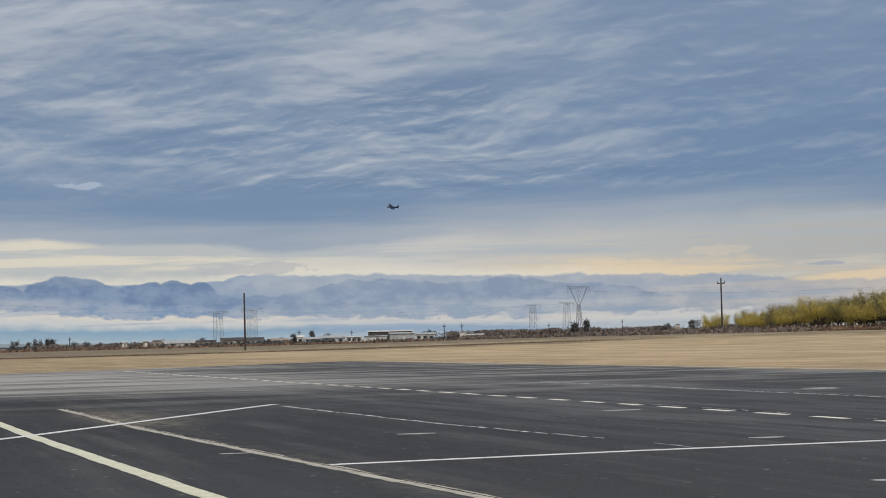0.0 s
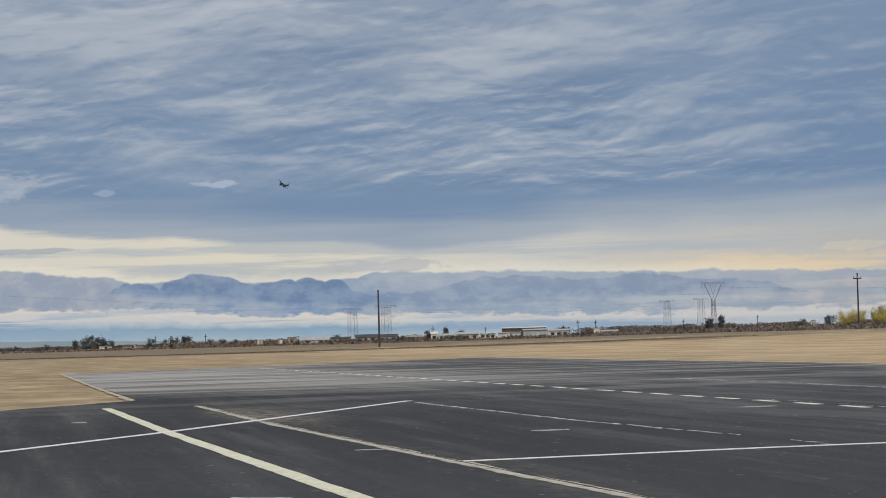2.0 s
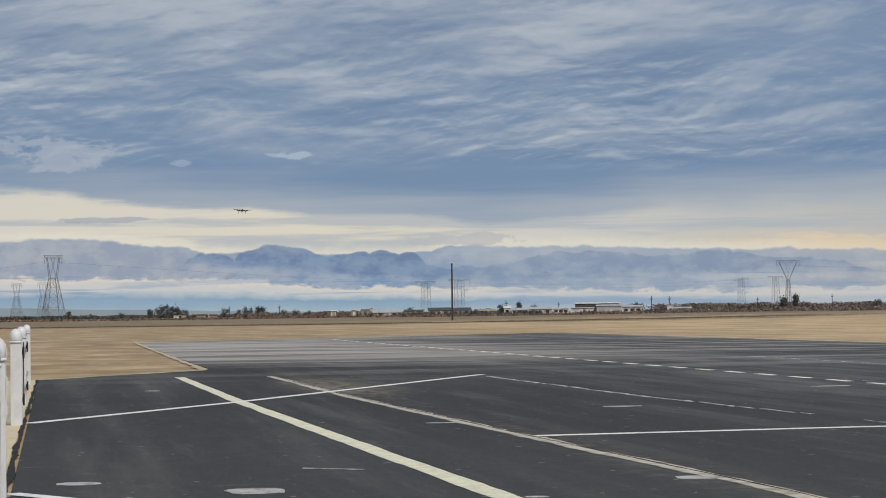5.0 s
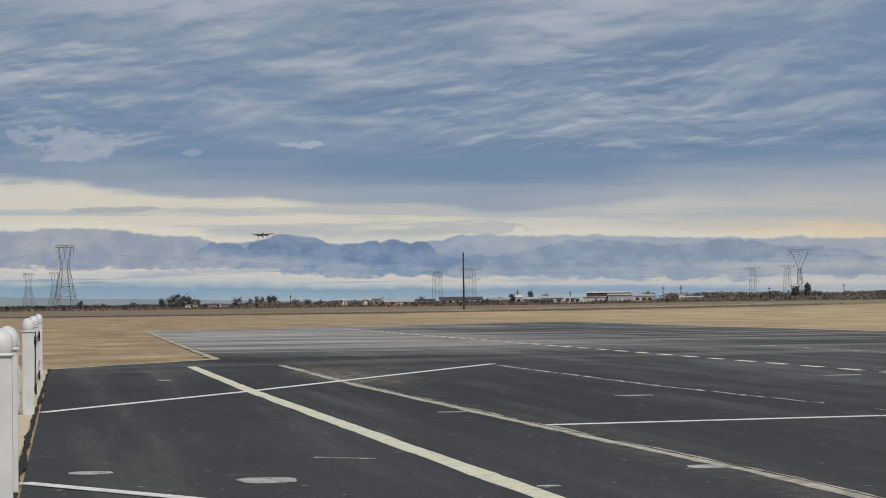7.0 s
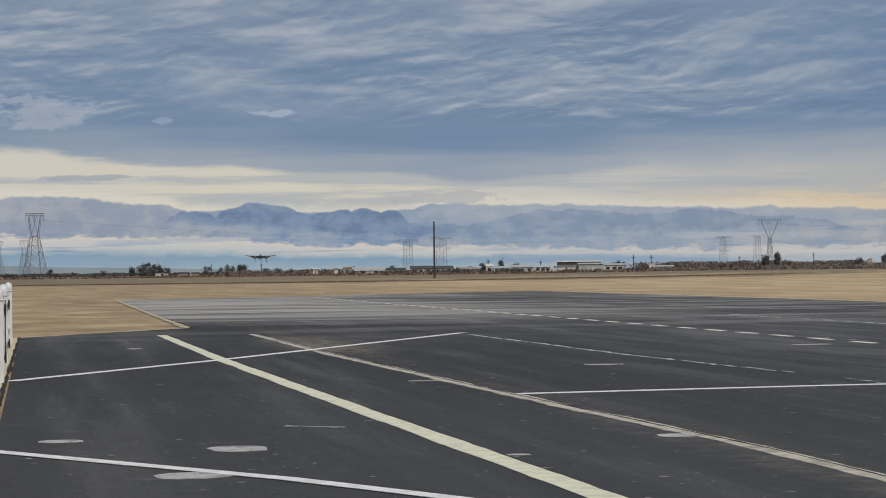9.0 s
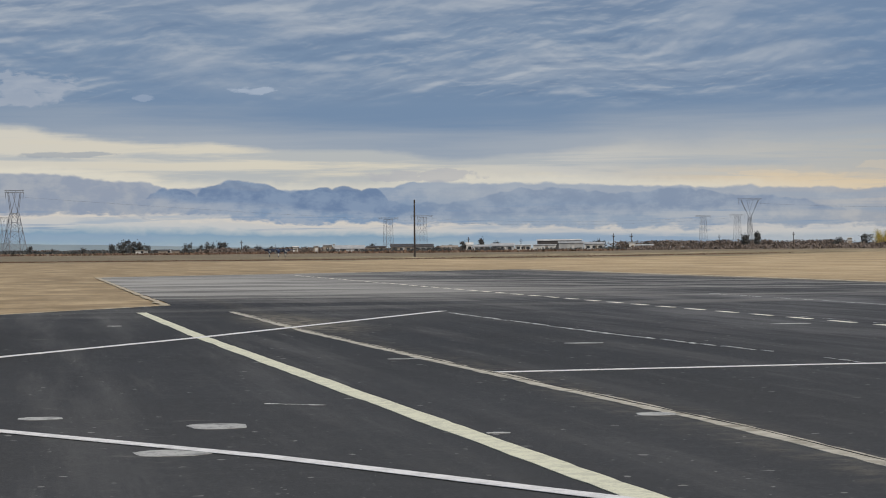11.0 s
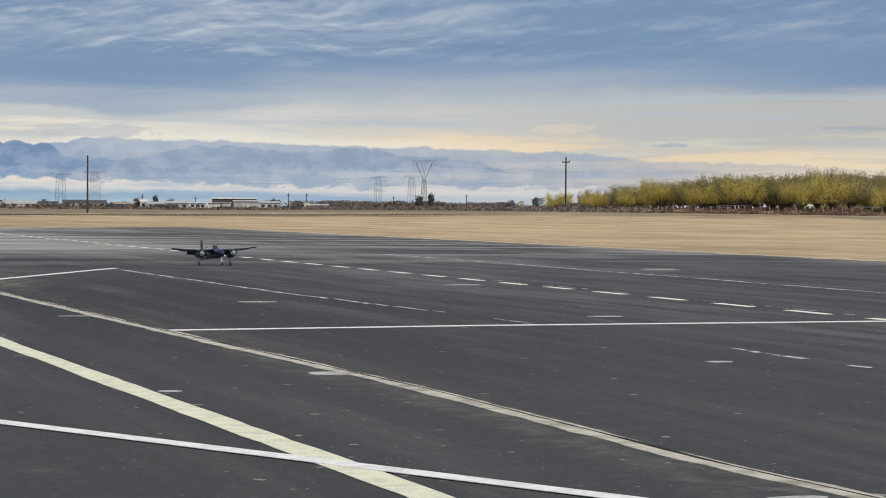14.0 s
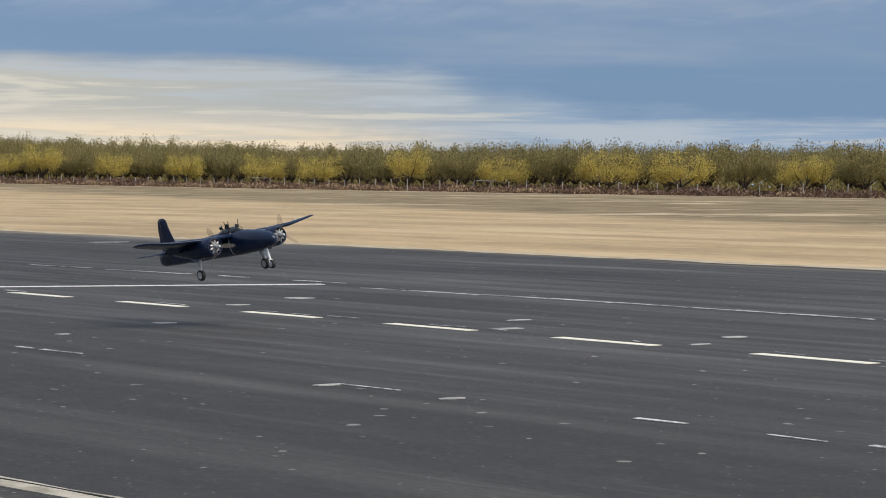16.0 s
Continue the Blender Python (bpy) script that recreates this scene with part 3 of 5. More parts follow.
def worn_line(pts, width, fill, seed, label):
    """What is left of an old line: short flakes with gaps."""
    rng = random.Random(seed)
    for a, b in zip(pts, pts[1:]):
        u, length = 0.0, math.dist(a, b)
        while u < length:
            v = u + rng.uniform(0.1, 0.45) * (1.0 + 2.0 * fill * fill)
            if rng.random() < fill:
                p, q = [(a[0] + (b[0] - a[0]) * min(k, length) / length + rng.uniform(-0.02, 0.02), a[1] + (b[1] - a[1]) * min(k, length) / length + rng.uniform(-0.05, 0.05)) for k in (u, v)]
                if math.dist(p, q) > 0.1:
                    stripe("paint_flake", [p, q], width * rng.uniform(0.3, 1.1), M_OLD, label, seed=rng.randrange(9999), rag=width * 0.5, step=0.08, group="remains of old lines")
            u = v + rng.uniform(0.02, 0.5) * (1.2 - fill)


worn_line([(-8, 10.8), (-23.2, 10.86)], 0.08, 0.5, 7, "flaked remains of an old white line")
worn_line([(-25, 10.75), (-31, 10.5)], 0.06, 0.35, 72, "flaked remains of an old white line")
worn_line([(-32, 10.45), (-39.3, 10.05), (-54, 9.85)], 0.10, 0.78, 71, "flaked remains of an old white line")
worn_line([(-5, 21.3), (-17, 21.2), (-21, 21.18), (-25.7, 20.88)], 0.12, 1.0, 8, "flaked remains of an old white line")
worn_line([(-27, 21.6), (-40, 21.1), (-72, 21.6)], 0.12, 0.8, 81, "flaked remains of an old white line")
worn_line([(-6, 16.18), (-22, 16.15), (-48, 16.2)], 0.045, 0.5, 83, "flaked remains of an old thin centre line")
stripe("old_line", [(-22.88, 2.34), (-22.49, 2.88)], 0.055, M_OLD, "short worn white line on the asphalt", seed=66, rag=0.012)
for k in range(-42, 10):
    x = -29.335 + 2.559 * k
    stripe("dash", [(x, 15.875), (x + 1.34, 15.86)], 0.18, M_CREAM, "cream-white painted runway centre dash", seed=90 + k, rag=0.012, step=0.3, group="runway centre dashes")


def patch(x, y, rx, ry, seed, mat=None):
    """A worn blot of paint or sand with an uneven edge."""
    rng = random.Random(seed)
    pts = [(x + rx * rng.uniform(0.86, 1.06) * math.copysign(abs(math.cos(i * math.pi / 7)) ** 0.7, math.cos(i * math.pi / 7)), y + ry * rng.uniform(0.8, 1.06) * math.copysign(abs(math.sin(i * math.pi / 7)) ** 0.7, math.sin(i * math.pi / 7))) for i in range(14)]
    ob = flat_poly("blot", pts, 0.005, mat or M_BLOT, 0.004)
    tagged(ob, "worn pale blot on the asphalt", "blot", "pale blots on the asphalt", "structure")


for i, (x, y, rx, ry) in enumerate([(-20.07, 1.66, 0.33, 0.27), (-17.5, 1.1, 0.28, 0.28), (-31.66, 5.2, 0.08, 0.32), (-21.17, 9.8, 0.10, 0.15),
                                    (-30.45, 12.35, 0.14, 0.26), (-11.02, 5.55, 0.09, 0.2), (-20.4, 5.6, 0.20, 0.2), (-23.86, 18.34, 0.18, 0.22), (-22.92, 16.68, 0.1, 0.16),
                                    (-20.4, 13.9, 0.12, 0.14), (-17.82, 16.42, 0.1, 0.18), (-18.87, 17.54, 0.06, 0.18), (-15.1, 16.37, 0.06, 0.14), (-15.65, 17.46, 0.09, 0.18),
                                    (-12.24, 10.75, 0.06, 0.12), (-13.57, 10.7, 0.06, 0.14), (-19.41, 12.06, 0.05, 0.08), (-43.3, 14.6, 0.2, 0.4), (-53.6, 23.2, 0.25, 0.5),
                                    (-54.4, 23.5, 0.2, 0.5), (-21.46, 0.17, 0.2, 0.2), (-47.6, 1.86, 0.2, 0.15), (-35.9, 8.7, 0.16, 0.32), (-18.7, 3.8, 0.07, 0.1), (-49.4, 28.4, 0.2, 0.4), (-47.1, 30.5, 0.2, 0.6)]):
    patch(x, y, rx, ry, 300 + i)

M_EDGE = worn("pale_sand", (0.52, 0.46, 0.35), (0.34, 0.28, 0.19), 2.0, 0.95)
stripe("sand_edge", [(-57.7, -0.45), (-65, 3.95), (-137, 4.3)], 0.2, M_EDGE, "pale sand drifted along the edge of the asphalt", 0.008, 0.12, 41, 0.5, "sand")
stripe("sand_edge", [(-137.5, 4.4), (-162.5, 35.0)], 0.45, M_EDGE, "pale sand drifted along the edge of the asphalt", 0.008, 0.4, 42, 0.8, "sand")
stripe("sand_edge", [(40, 34.1), (-20, 34.1), (-70, 34.4), (-160, 35.1)], 0.8, M_EDGE, "pale sand drifted along the edge of the asphalt", 0.008, 0.35, 43, 0.7, "sand")


# ---- fence beside the pilots' stand ----
def fence_post_meshes():
    bm = bmesh.new()
    box(bm, (0, 0, 0.575), (0.16, 0.16, 1.15), bevel=0.008)
    shaft = bm
    cap = bmesh.new()
    box(cap, (0, 0, 1.165), (0.185, 0.185, 0.03), bevel=0.006)
    ring = lambda r, z: [(r * math.cos(i * math.pi / 8), r * math.sin(i * math.pi / 8), z) for i in range(16)]
    loft(cap, [ring(0.082, 1.175), ring(0.088, 1.205), ring(0.090, 1.25), ring(0.081, 1.295), ring(0.058, 1.33), ring(0.025, 1.35), ring(0.004, 1.354)])
    return shaft, cap


def build_fence(name, xs, label, side=False):
    """A run of fence; its face follows the edge of the asphalt."""
    line = lambda x: -0.315 + 0.0058 * x
    root = new(name)
    root.matrix_basis = pose(xs[0], 0, 0)
    tagged(root, label, "fence", "white vinyl fences")
    s_, c_ = fence_post_meshes()
    post = part("post", s_, M_VINYL, root)
    cap = part("cap", c_, M_VINYL, post, "rounded white vinyl cap")
    for fc in cap.data.polygons:
        fc.use_smooth = True
    post.location = (0, line(xs[0]) - 0.08, 0)
    for x in xs[1:]:
        q = new("post", post.data)
        q.parent, q.location = root, (x - xs[0], line(x) - 0.08, 0)
        k = new("cap", cap.data)
        k.parent = q
        tagged(k, "rounded white vinyl cap")
    for a, b in zip(xs, xs[1:]):
        y = (line(a) + line(b)) / 2 - 0.11
        for z in (0.30, 0.95):
            part("rail", box(bmesh.new(), ((a + b) / 2 - xs[0], y, z), (a - b - 0.16, 0.04, 0.11), bevel=0.005), M_VINYL, root)
    if side:
        for x, z in ((xs[0] - 0.11, 1.02), (xs[0] - 0.11, 0.36), (xs[1] + 0.12, 1.0), (xs[1] + 0.12, 0.34)):
            hinge = box(bmesh.new(), (x - xs[0], line(x) + 0.006, z), (0.10, 0.022, 0.07), bevel=0.004)
            rod(hinge, (x - xs[0] - 0.02, line(x) + 0.02, z - 0.08), (x - xs[0] - 0.02, line(x) + 0.02, z + 0.08), 0.014)
            part("hinge", hinge, M_BLACK, root, "black metal gate hinge")
        for x in (xs[0] - 0.13, xs[1] + 0.15):
            part("gate_stop", box(bmesh.new(), (x - xs[0], line(x) - 0.045, 0.6), (0.012, 0.018, 0.98), bevel=0.003), M_BLACK, root, "dark upright strip at the gate's edge")
        y0 = line(xs[0]) - 0.2
        for z in (0.22, 0.62, 1.02):
            part("rail", box(bmesh.new(), (0, y0 - 1.0, z), (0.045, 2.0, 0.14), bevel=0.005), M_VINYL, root)
        picket = part("picket", box(bmesh.new(), (0, 0, 0.62), (0.09, 0.02, 1.06), bevel=0.003), M_VINYL, root)
        for i in range(12):
            o = new("picket", picket.data) if i else picket
            o.parent = root
            o.matrix_basis = pose(0.036, y0 - 0.06 - i * 0.165, 0, 0, 0, 90)


build_fence("picket_fence", [-17.0, -19.35], "short run of white vinyl fence with round-capped posts")
build_fence("picket_fence", [-33.3, -41.0, -53.0], "white vinyl picket fence with round-capped posts beside the asphalt", True)
k = stripe("kerb_joint", [(5, -0.40), (-17.6, -0.455), (-33, -0.50), (-57.5, -0.515)], 0.055, M_GAP, "dark open joint at the edge of the asphalt", 0.014, 0.03, 9, 0.25, "joint")
bm = box(bmesh.new(), (-26, -0.97, -0.02), (62, 0.90, 0.06), bevel=0.01)
tagged(part("kerb", bm, M_CONCRETE), "sandy concrete strip under the fence", "kerb", kind="structure")


# ---- far things ----
def spot(az, dist):
    x, y = polar(az, dist)
    return x, y, land(x, y)


def utility_pole(az, dist, height, arm, label):
    x, y, z = spot(az, dist)
    root = new("utility_pole")
    root.matrix_basis = pose(x, y, z - 0.5, 0, 0, -az)
    tagged(root, label, "pole", "utility poles")
    part("shaft", rod(bmesh.new(), (0, 0, 0), (0, 0, height + 0.5), 0.19, 0.13), M_POLE, root)
    if arm:
        part("crossarm", box(bmesh.new(), (0, -0.2, height - 0.6), (arm, 0.18, 0.22), bevel=0.02), M_POLE, root)
        for sx in (-0.45, 0, 0.45):
            part("insulator", rod(bmesh.new(), (sx * arm, -0.2, height - 0.5), (sx * arm, -0.2, height - 0.1), 0.09, 0.05), M_STEEL, root)
    return root


utility_pole(-80.49, 420, 10.2, 0, "dark wooden utility pole standing in the dry field")
utility_pole(-68.91, 470, 11.0, 1.6, "dark wooden utility pole with a short crossarm")


def lattice_tower(az, dist, height, turn, label, form, thick=0.17):
    """A steel transmission tower: four legs, a window of slanting members and a wide beam."""
    base_, waist_, neck_, head_, beam_ = form
    x, y, z = spot(az, dist)
    root = new("transmission_tower")
    root.matrix_basis = pose(x, y, z, 0, 0, -az + turn)
    tagged(root, label, "transmission tower", "transmission towers")
    h, b = height, height * base_
    waist, wz = height * waist_, height * neck_
    corner = lambda s, t, k: (s * (b + (waist - b) * k), t * (b + (waist - b) * k), wz * k)
    for s in (-1, 1):
        for t in (-1, 1):
            part("leg", rod(bmesh.new(), corner(s, t, 0), corner(s, t, 1), thick, seg=4), M_STEEL, root)
    br = bmesh.new()
    ks = (0, 0.3, 0.55, 0.78, 1.0)
    for k0, k1 in zip(ks, ks[1:]):
        for s in (-1, 1):
            rod(br, corner(s, -1, k0), corner(s, 1, k1), thick * 0.55, seg=4)
            rod(br, corner(s, 1, k0), corner(s, -1, k1), thick * 0.55, seg=4)
            rod(br, corner(-1, s, k0), corner(1, s, k1), thick * 0.55, seg=4)
            rod(br, corner(1, s, k0), corner(-1, s, k1), thick * 0.55, seg=4)
            rod(br, corner(-1, s, k1), corner(1, s, k1), thick * 0.6, seg=4)
    part("bracing", br, M_STEEL, root)
    top, wide, reach = height * 0.95, height * head_, height * beam_
    for s in (-1, 1):
        for t in (-1, 1):
            part("head_leg", rod(bmesh.new(), (s * waist, t * waist * 0.6, wz), (s * wide, t * waist * 0.4, top), thick * 0.85, seg=4), M_STEEL, root)
        part("head_brace", rod(bmesh.new(), (s * waist, 0, wz), (-s * wide * 0.35, 0, top), thick * 0.6, seg=4), M_STEEL, root)
    beam = bmesh.new()
    for zz in (top, h):
        for t in (-1, 1):
            rod(beam, (-reach, t * waist * 0.4, zz - (h - top) * 0.3 * (zz == h)), (reach, t * waist * 0.4, zz - (h - top) * 0.3 * (zz == h)), thick * 0.7, seg=4)
    for i in range(8):
        u0, u1 = -reach + i * reach * 2 / 8, -reach + (i + 1) * reach * 2 / 8
        rod(beam, (u0, 0, top if i % 2 else h - (h - top) * 0.3), (u1, 0, h - (h - top) * 0.3 if i % 2 else top), thick * 0.5, seg=4)
    part("crossbeam", beam, M_STEEL, root)
    for s in (-1, 0, 1):
        part("insulator", rod(bmesh.new(), (s * reach * 0.97, 0, top), (s * reach * 0.93, 0, top - h * 0.09), thick * 0.6, seg=5), M_STEEL, root)
    return root


STEEL_LABEL = "grey steel lattice transmission tower with a V-shaped head"
PORTAL_LABEL = "grey steel portal transmission tower with a wide crossbeam"
SPLAYED = (0.155, 0.055, 0.63, 0.10, 0.15)
SLENDER = (0.055, 0.028, 0.61, 0.19, 0.26)
PORTAL = (0.12, 0.10, 0.93, 0.10, 0.34)
SMALL_PORTAL = (0.10, 0.07, 0.93, 0.07, 0.25)
lattice_tower(-90.12, 1620, 44.0, 20, STEEL_LABEL, SPLAYED, 0.24)
lattice_tower(-90.99, 2450, 37.0, 20, STEEL_LABEL, SPLAYED)
lattice_tower(-90.37, 2400, 37.0, 20, STEEL_LABEL, SPLAYED)
lattice_tower(-72.36, 2000, 42.0, 25, STEEL_LABEL, SLENDER)
lattice_tower(-72.66, 2700, 38.0, 25, PORTAL_LABEL, SMALL_PORTAL, 0.13)
lattice_tower(-73.48, 2700, 37.0, 25, PORTAL_LABEL, SMALL_PORTAL, 0.13)
lattice_tower(-81.13, 2500, 35.0, 25, PORTAL_LABEL, PORTAL, 0.14)
lattice_tower(-80.31, 2500, 37.0, 25, PORTAL_LABEL, PORTAL, 0.14)


# ---- orchard ----
def leaves(gold):
    def f(n):
        isl = n.add("ShaderNodeNewGeometry").outputs["Random Per Island"]
        tree = n.add("ShaderNodeObjectInfo").outputs["Random"]
        if gold:
            return n.ramp(isl, [(0.0, (0.48, 0.42, 0.12)), (0.5, (0.60, 0.50, 0.155)), (1.0, (0.70, 0.56, 0.20))])
        c = n.ramp(isl, [(0.0, (0.25, 0.235, 0.11)), (0.4, (0.30, 0.275, 0.12)), (0.75, (0.37, 0.315, 0.135)), (1.0, (0.34, 0.27, 0.15))])
        return n.mix(n.m("MULTIPLY", tree, 0.5), c, (0.36, 0.30, 0.135))
    return f


def leaf_material(name, gold):
    m = bpy.data.materials.new(name)
    m.use_nodes = True
    n = Nodes(m.node_tree)
    col = leaves(gold)(n)
    a, b = n.add("ShaderNodeBsdfDiffuse"), n.add("ShaderNodeBsdfTranslucent")
    mix, out = n.add("ShaderNodeMixShader"), n.add("ShaderNodeOutputMaterial")
    n.put(col, a.inputs[0]), n.put(col, b.inputs[0])
    mix.inputs[0].default_value = 0.45
    n.t.links.new(a.outputs[0], mix.inputs[1]), n.t.links.new(b.outputs[0], mix.inputs[2]), n.t.links.new(mix.outputs[0], out.inputs[0])
    return m


M_LEAF = leaf_material("olive_leaves", False)
M_GOLD = leaf_material("golden_leaves", True)
M_BRUSH = material("dry_brush", lambda n: n.ramp(n.add("ShaderNodeNewGeometry").outputs["Random Per Island"], [(0.0, (0.09, 0.055, 0.04)), (0.6, (0.15, 0.095, 0.068)), (1.0, (0.24, 0.16, 0.11))]), 0.9)
M_FARTREE = material("far_foliage", lambda n: n.ramp(n.add("ShaderNodeNewGeometry").outputs["Random Per Island"], [(0.0, (0.05, 0.058, 0.062)), (1.0, (0.10, 0.10, 0.10))]), 0.9)
M_FARBROWN = material("far_bare_orchard", lambda n: n.ramp(n.add("ShaderNodeNewGeometry").outputs["Random Per Island"], [(0.0, (0.12, 0.098, 0.088)), (1.0, (0.18, 0.148, 0.13))]), 0.9)


def scatter_leaf(bm, c, s, rng):
    rot = Euler((rng.uniform(0, 6.3), rng.uniform(0, 6.3), rng.uniform(0, 6.3))).to_matrix()
    bm.faces.new([bm.verts.new(c + rot @ Vector(v)) for v in ((-s, -s * 0.6, 0), (s, -s * 0.5, 0.03), (s * 0.8, s * 0.6, 0), (-s * 0.7, s * 0.6, 0.05))])


def tree_meshes(seed, low):
    rng = random.Random(seed)
    wood = bmesh.new()
    rod(wood, (0, 0, -0.2), (0, 0, 1.0), 0.16, 0.13, 7)
    tips = []
    for i in range(7):
        a = i * 0.9 + rng.uniform(-0.3, 0.3)
        lean = rng.uniform(0.5, 1.7)
        p = Vector((0, 0, 0.9))
        q = Vector((lean * math.cos(a), lean * math.sin(a), rng.uniform(1.8, 3.0)))
        rod(wood, p, q, 0.09, 0.05, 5)
        for j in range(4):
            b = a + rng.uniform(-0.9, 0.9)
            g = rng.uniform(0.2, 1.2)
            r = q + Vector((g * math.cos(b), g * math.sin(b), rng.uniform(-0.4 if low else 0.2, 2.3)))
            rod(wood, q, r, 0.04, 0.015, 4)
            tips.append((q, r))
    crown = bmesh.new()
    for q, r in tips:
        for _ in range(190):
            t = rng.uniform(0.0, 1.15)
            c = q.lerp(r, t) + Vector((rng.gauss(0, 0.34), rng.gauss(0, 0.34), max(-0.7, min(0.45, rng.gauss(0, 0.32)))))
            c.z = max(c.z, rng.uniform(0.4, 1.3))
            scatter_leaf(crown, c, rng.uniform(0.04, 0.09), rng)
    for _ in range(40):
        q, r = rng.choice(tips)
        a = r + Vector((rng.uniform(-0.3, 0.3), rng.uniform(-0.3, 0.3), 0))
        rod(wood, a - Vector((0, 0, 0.5)), a + Vector((rng.uniform(-0.2, 0.2), rng.uniform(-0.2, 0.2), rng.uniform(0.2, 0.8))), 0.014, 0.008, 3)
    return wood, crown


EDGE_A, EDGE_B = (-442.0, 172.0), (-120.0, 198.0)
ROW = 5.4


def build_orchard():
    rng = random.Random(11)
    protos = {}
    for gold in (False, True):
        for i in range(5):
            w, c = tree_meshes(100 + i + 50 * gold, gold)
            root = new("orchard_tree")
            part("trunk", w, M_BARK, root)
            part("crown", c, M_GOLD if gold else M_LEAF, root)
            tagged(root, "almond tree with golden-yellow autumn leaves" if gold else "almond tree with thin olive-brown autumn leaves", "tree", "orchard trees")
            protos[gold, i] = [root, False]
    length = math.dist(EDGE_A, EDGE_B)
    ux, uy = (EDGE_B[0] - EDGE_A[0]) / length, (EDGE_B[1] - EDGE_A[1]) / length
    for row in range(6):
        for i in range(int(length / ROW)):
            s = i * ROW + rng.uniform(-0.5, 0.5) + 0.5 * row
            x = EDGE_A[0] + ux * s - uy * row * 6.5
            y = EDGE_A[1] + uy * s + ux * row * 6.5
            step = (i - 32.9) / 2.73
            gold = row == 0 and abs(step - round(step)) < 0.18
            slot = protos[gold, rng.randrange(5)]
            g = rng.uniform(0.90, 1.10) * (1.04 if gold else 0.92 + 0.045 * row)
            g *= (1 + 0.22 * smooth01(-x, 270, 370)) * (1 - 0.38 * smooth01(-x, 395, 442))
            m = pose(x, y - (3.0 if gold else 0), land(x, y), 0, 0, rng.uniform(0, 360)) @ Matrix.Diagonal((g * 1.22, g * 1.22, g * (0.92 if gold else 1.05), 1))
            if not slot[1]:
                slot[1] = True
                slot[0].matrix_basis = m
            else:
                copy_thing(slot[0], Matrix()).matrix_basis = m


build_orchard()


def brush(name, pts, height, depth, count, mat, label, seed, size=0.2, category="brush", gap=1.1):
    """A low ragged thicket along a line."""
    rng = random.Random(seed)
    bm = bmesh.new()
    lens = [math.dist(a, b) for a, b in zip(pts, pts[1:])]
    total = sum(lens)
    humps = [(rng.uniform(0, total), rng.uniform(0.4, 1.0), rng.uniform(0.01, 0.03) * total * 0.3 + height) for _ in range(int(total / (height * gap)))]
    for s0, k, wd in humps:
        for _ in range(max(6, int(count / max(1, total / (height * gap))))):
            s = s0 + rng.gauss(0, wd * 0.45)
            if not 0 <= s < total:
                continue
            u = s
            for (a, b), ln in zip(zip(pts, pts[1:]), lens):
                if u <= ln:
                    break
                u -= ln
            t = min(1.0, u / ln)
            x = a[0] + (b[0] - a[0]) * t + rng.gauss(0, depth)
            y = a[1] + (b[1] - a[1]) * t + rng.gauss(0, depth)
            h = height * k * math.exp(-((s - s0) / wd) ** 2)
            scatter_leaf(bm, Vector((x, y, land(x, y) + rng.uniform(0.0, 1.0) ** 0.8 * h)), size * rng.uniform(0.5, 1.2), rng)
    return tagged(part(name, bm, mat), label, category, kind="stuff")


brush("brush", [(EDGE_A[0] + 25, EDGE_A[1] - 4.5), (EDGE_B[0], EDGE_B[1] - 4.5)], 1.15, 0.8, 46000, M_BRUSH, "dark reddish-brown dry brush along the orchard fence", 5, 0.15, gap=1.3)
brush("brush", [(EDGE_A[0] + 25, EDGE_A[1] - 7), (EDGE_B[0], EDGE_B[1] - 9.5)], 0.85, 0.6, 24000, M_BRUSH, "dark reddish-brown dry brush before the orchard fence", 51, 0.11)
M_TUMBLE = material("tan_weeds", lambda n: n.ramp(n.add("ShaderNodeNewGeometry").outputs["Random Per Island"], [(0.0, (0.24, 0.16, 0.10)), (1.0, (0.42, 0.31, 0.20))]), 0.9)
brush("brush", [(EDGE_A[0] + 25, EDGE_A[1] - 7.5), (EDGE_B[0], EDGE_B[1] - 10)], 0.9, 0.5, 9000, M_TUMBLE, "tan tumbleweed heaped along the orchard fence", 53, 0.12, gap=5.0)
for row_, high_ in ((9, 1.2), (23, 1.6), (40, 3.4)):
    brush("undergrowth", [(EDGE_A[0] + 10, EDGE_A[1] + row_), (EDGE_B[0], EDGE_B[1] + row_)], high_, 1.0, 17000, M_LEAF, "olive undergrowth and low boughs between the rows", 52 + row_, 0.2, "undergrowth", 0.5)
brush("undergrowth", [(EDGE_A[0] - 10, EDGE_A[1] + 62), (EDGE_B[0] + 60, EDGE_B[1] + 62)], 4.2, 1.2, 26000, M_LEAF, "olive undergrowth and low boughs between the rows", 77, 0.42, "undergrowth", 0.4)
brush("brush", [(EDGE_A[0] - 130, EDGE_A[1] - 20), (EDGE_A[0] + 60, EDGE_A[1] - 6)], 1.1, 2.0, 4000, M_FARBROWN, "low olive scrub beside the orchard", 6, 0.3)


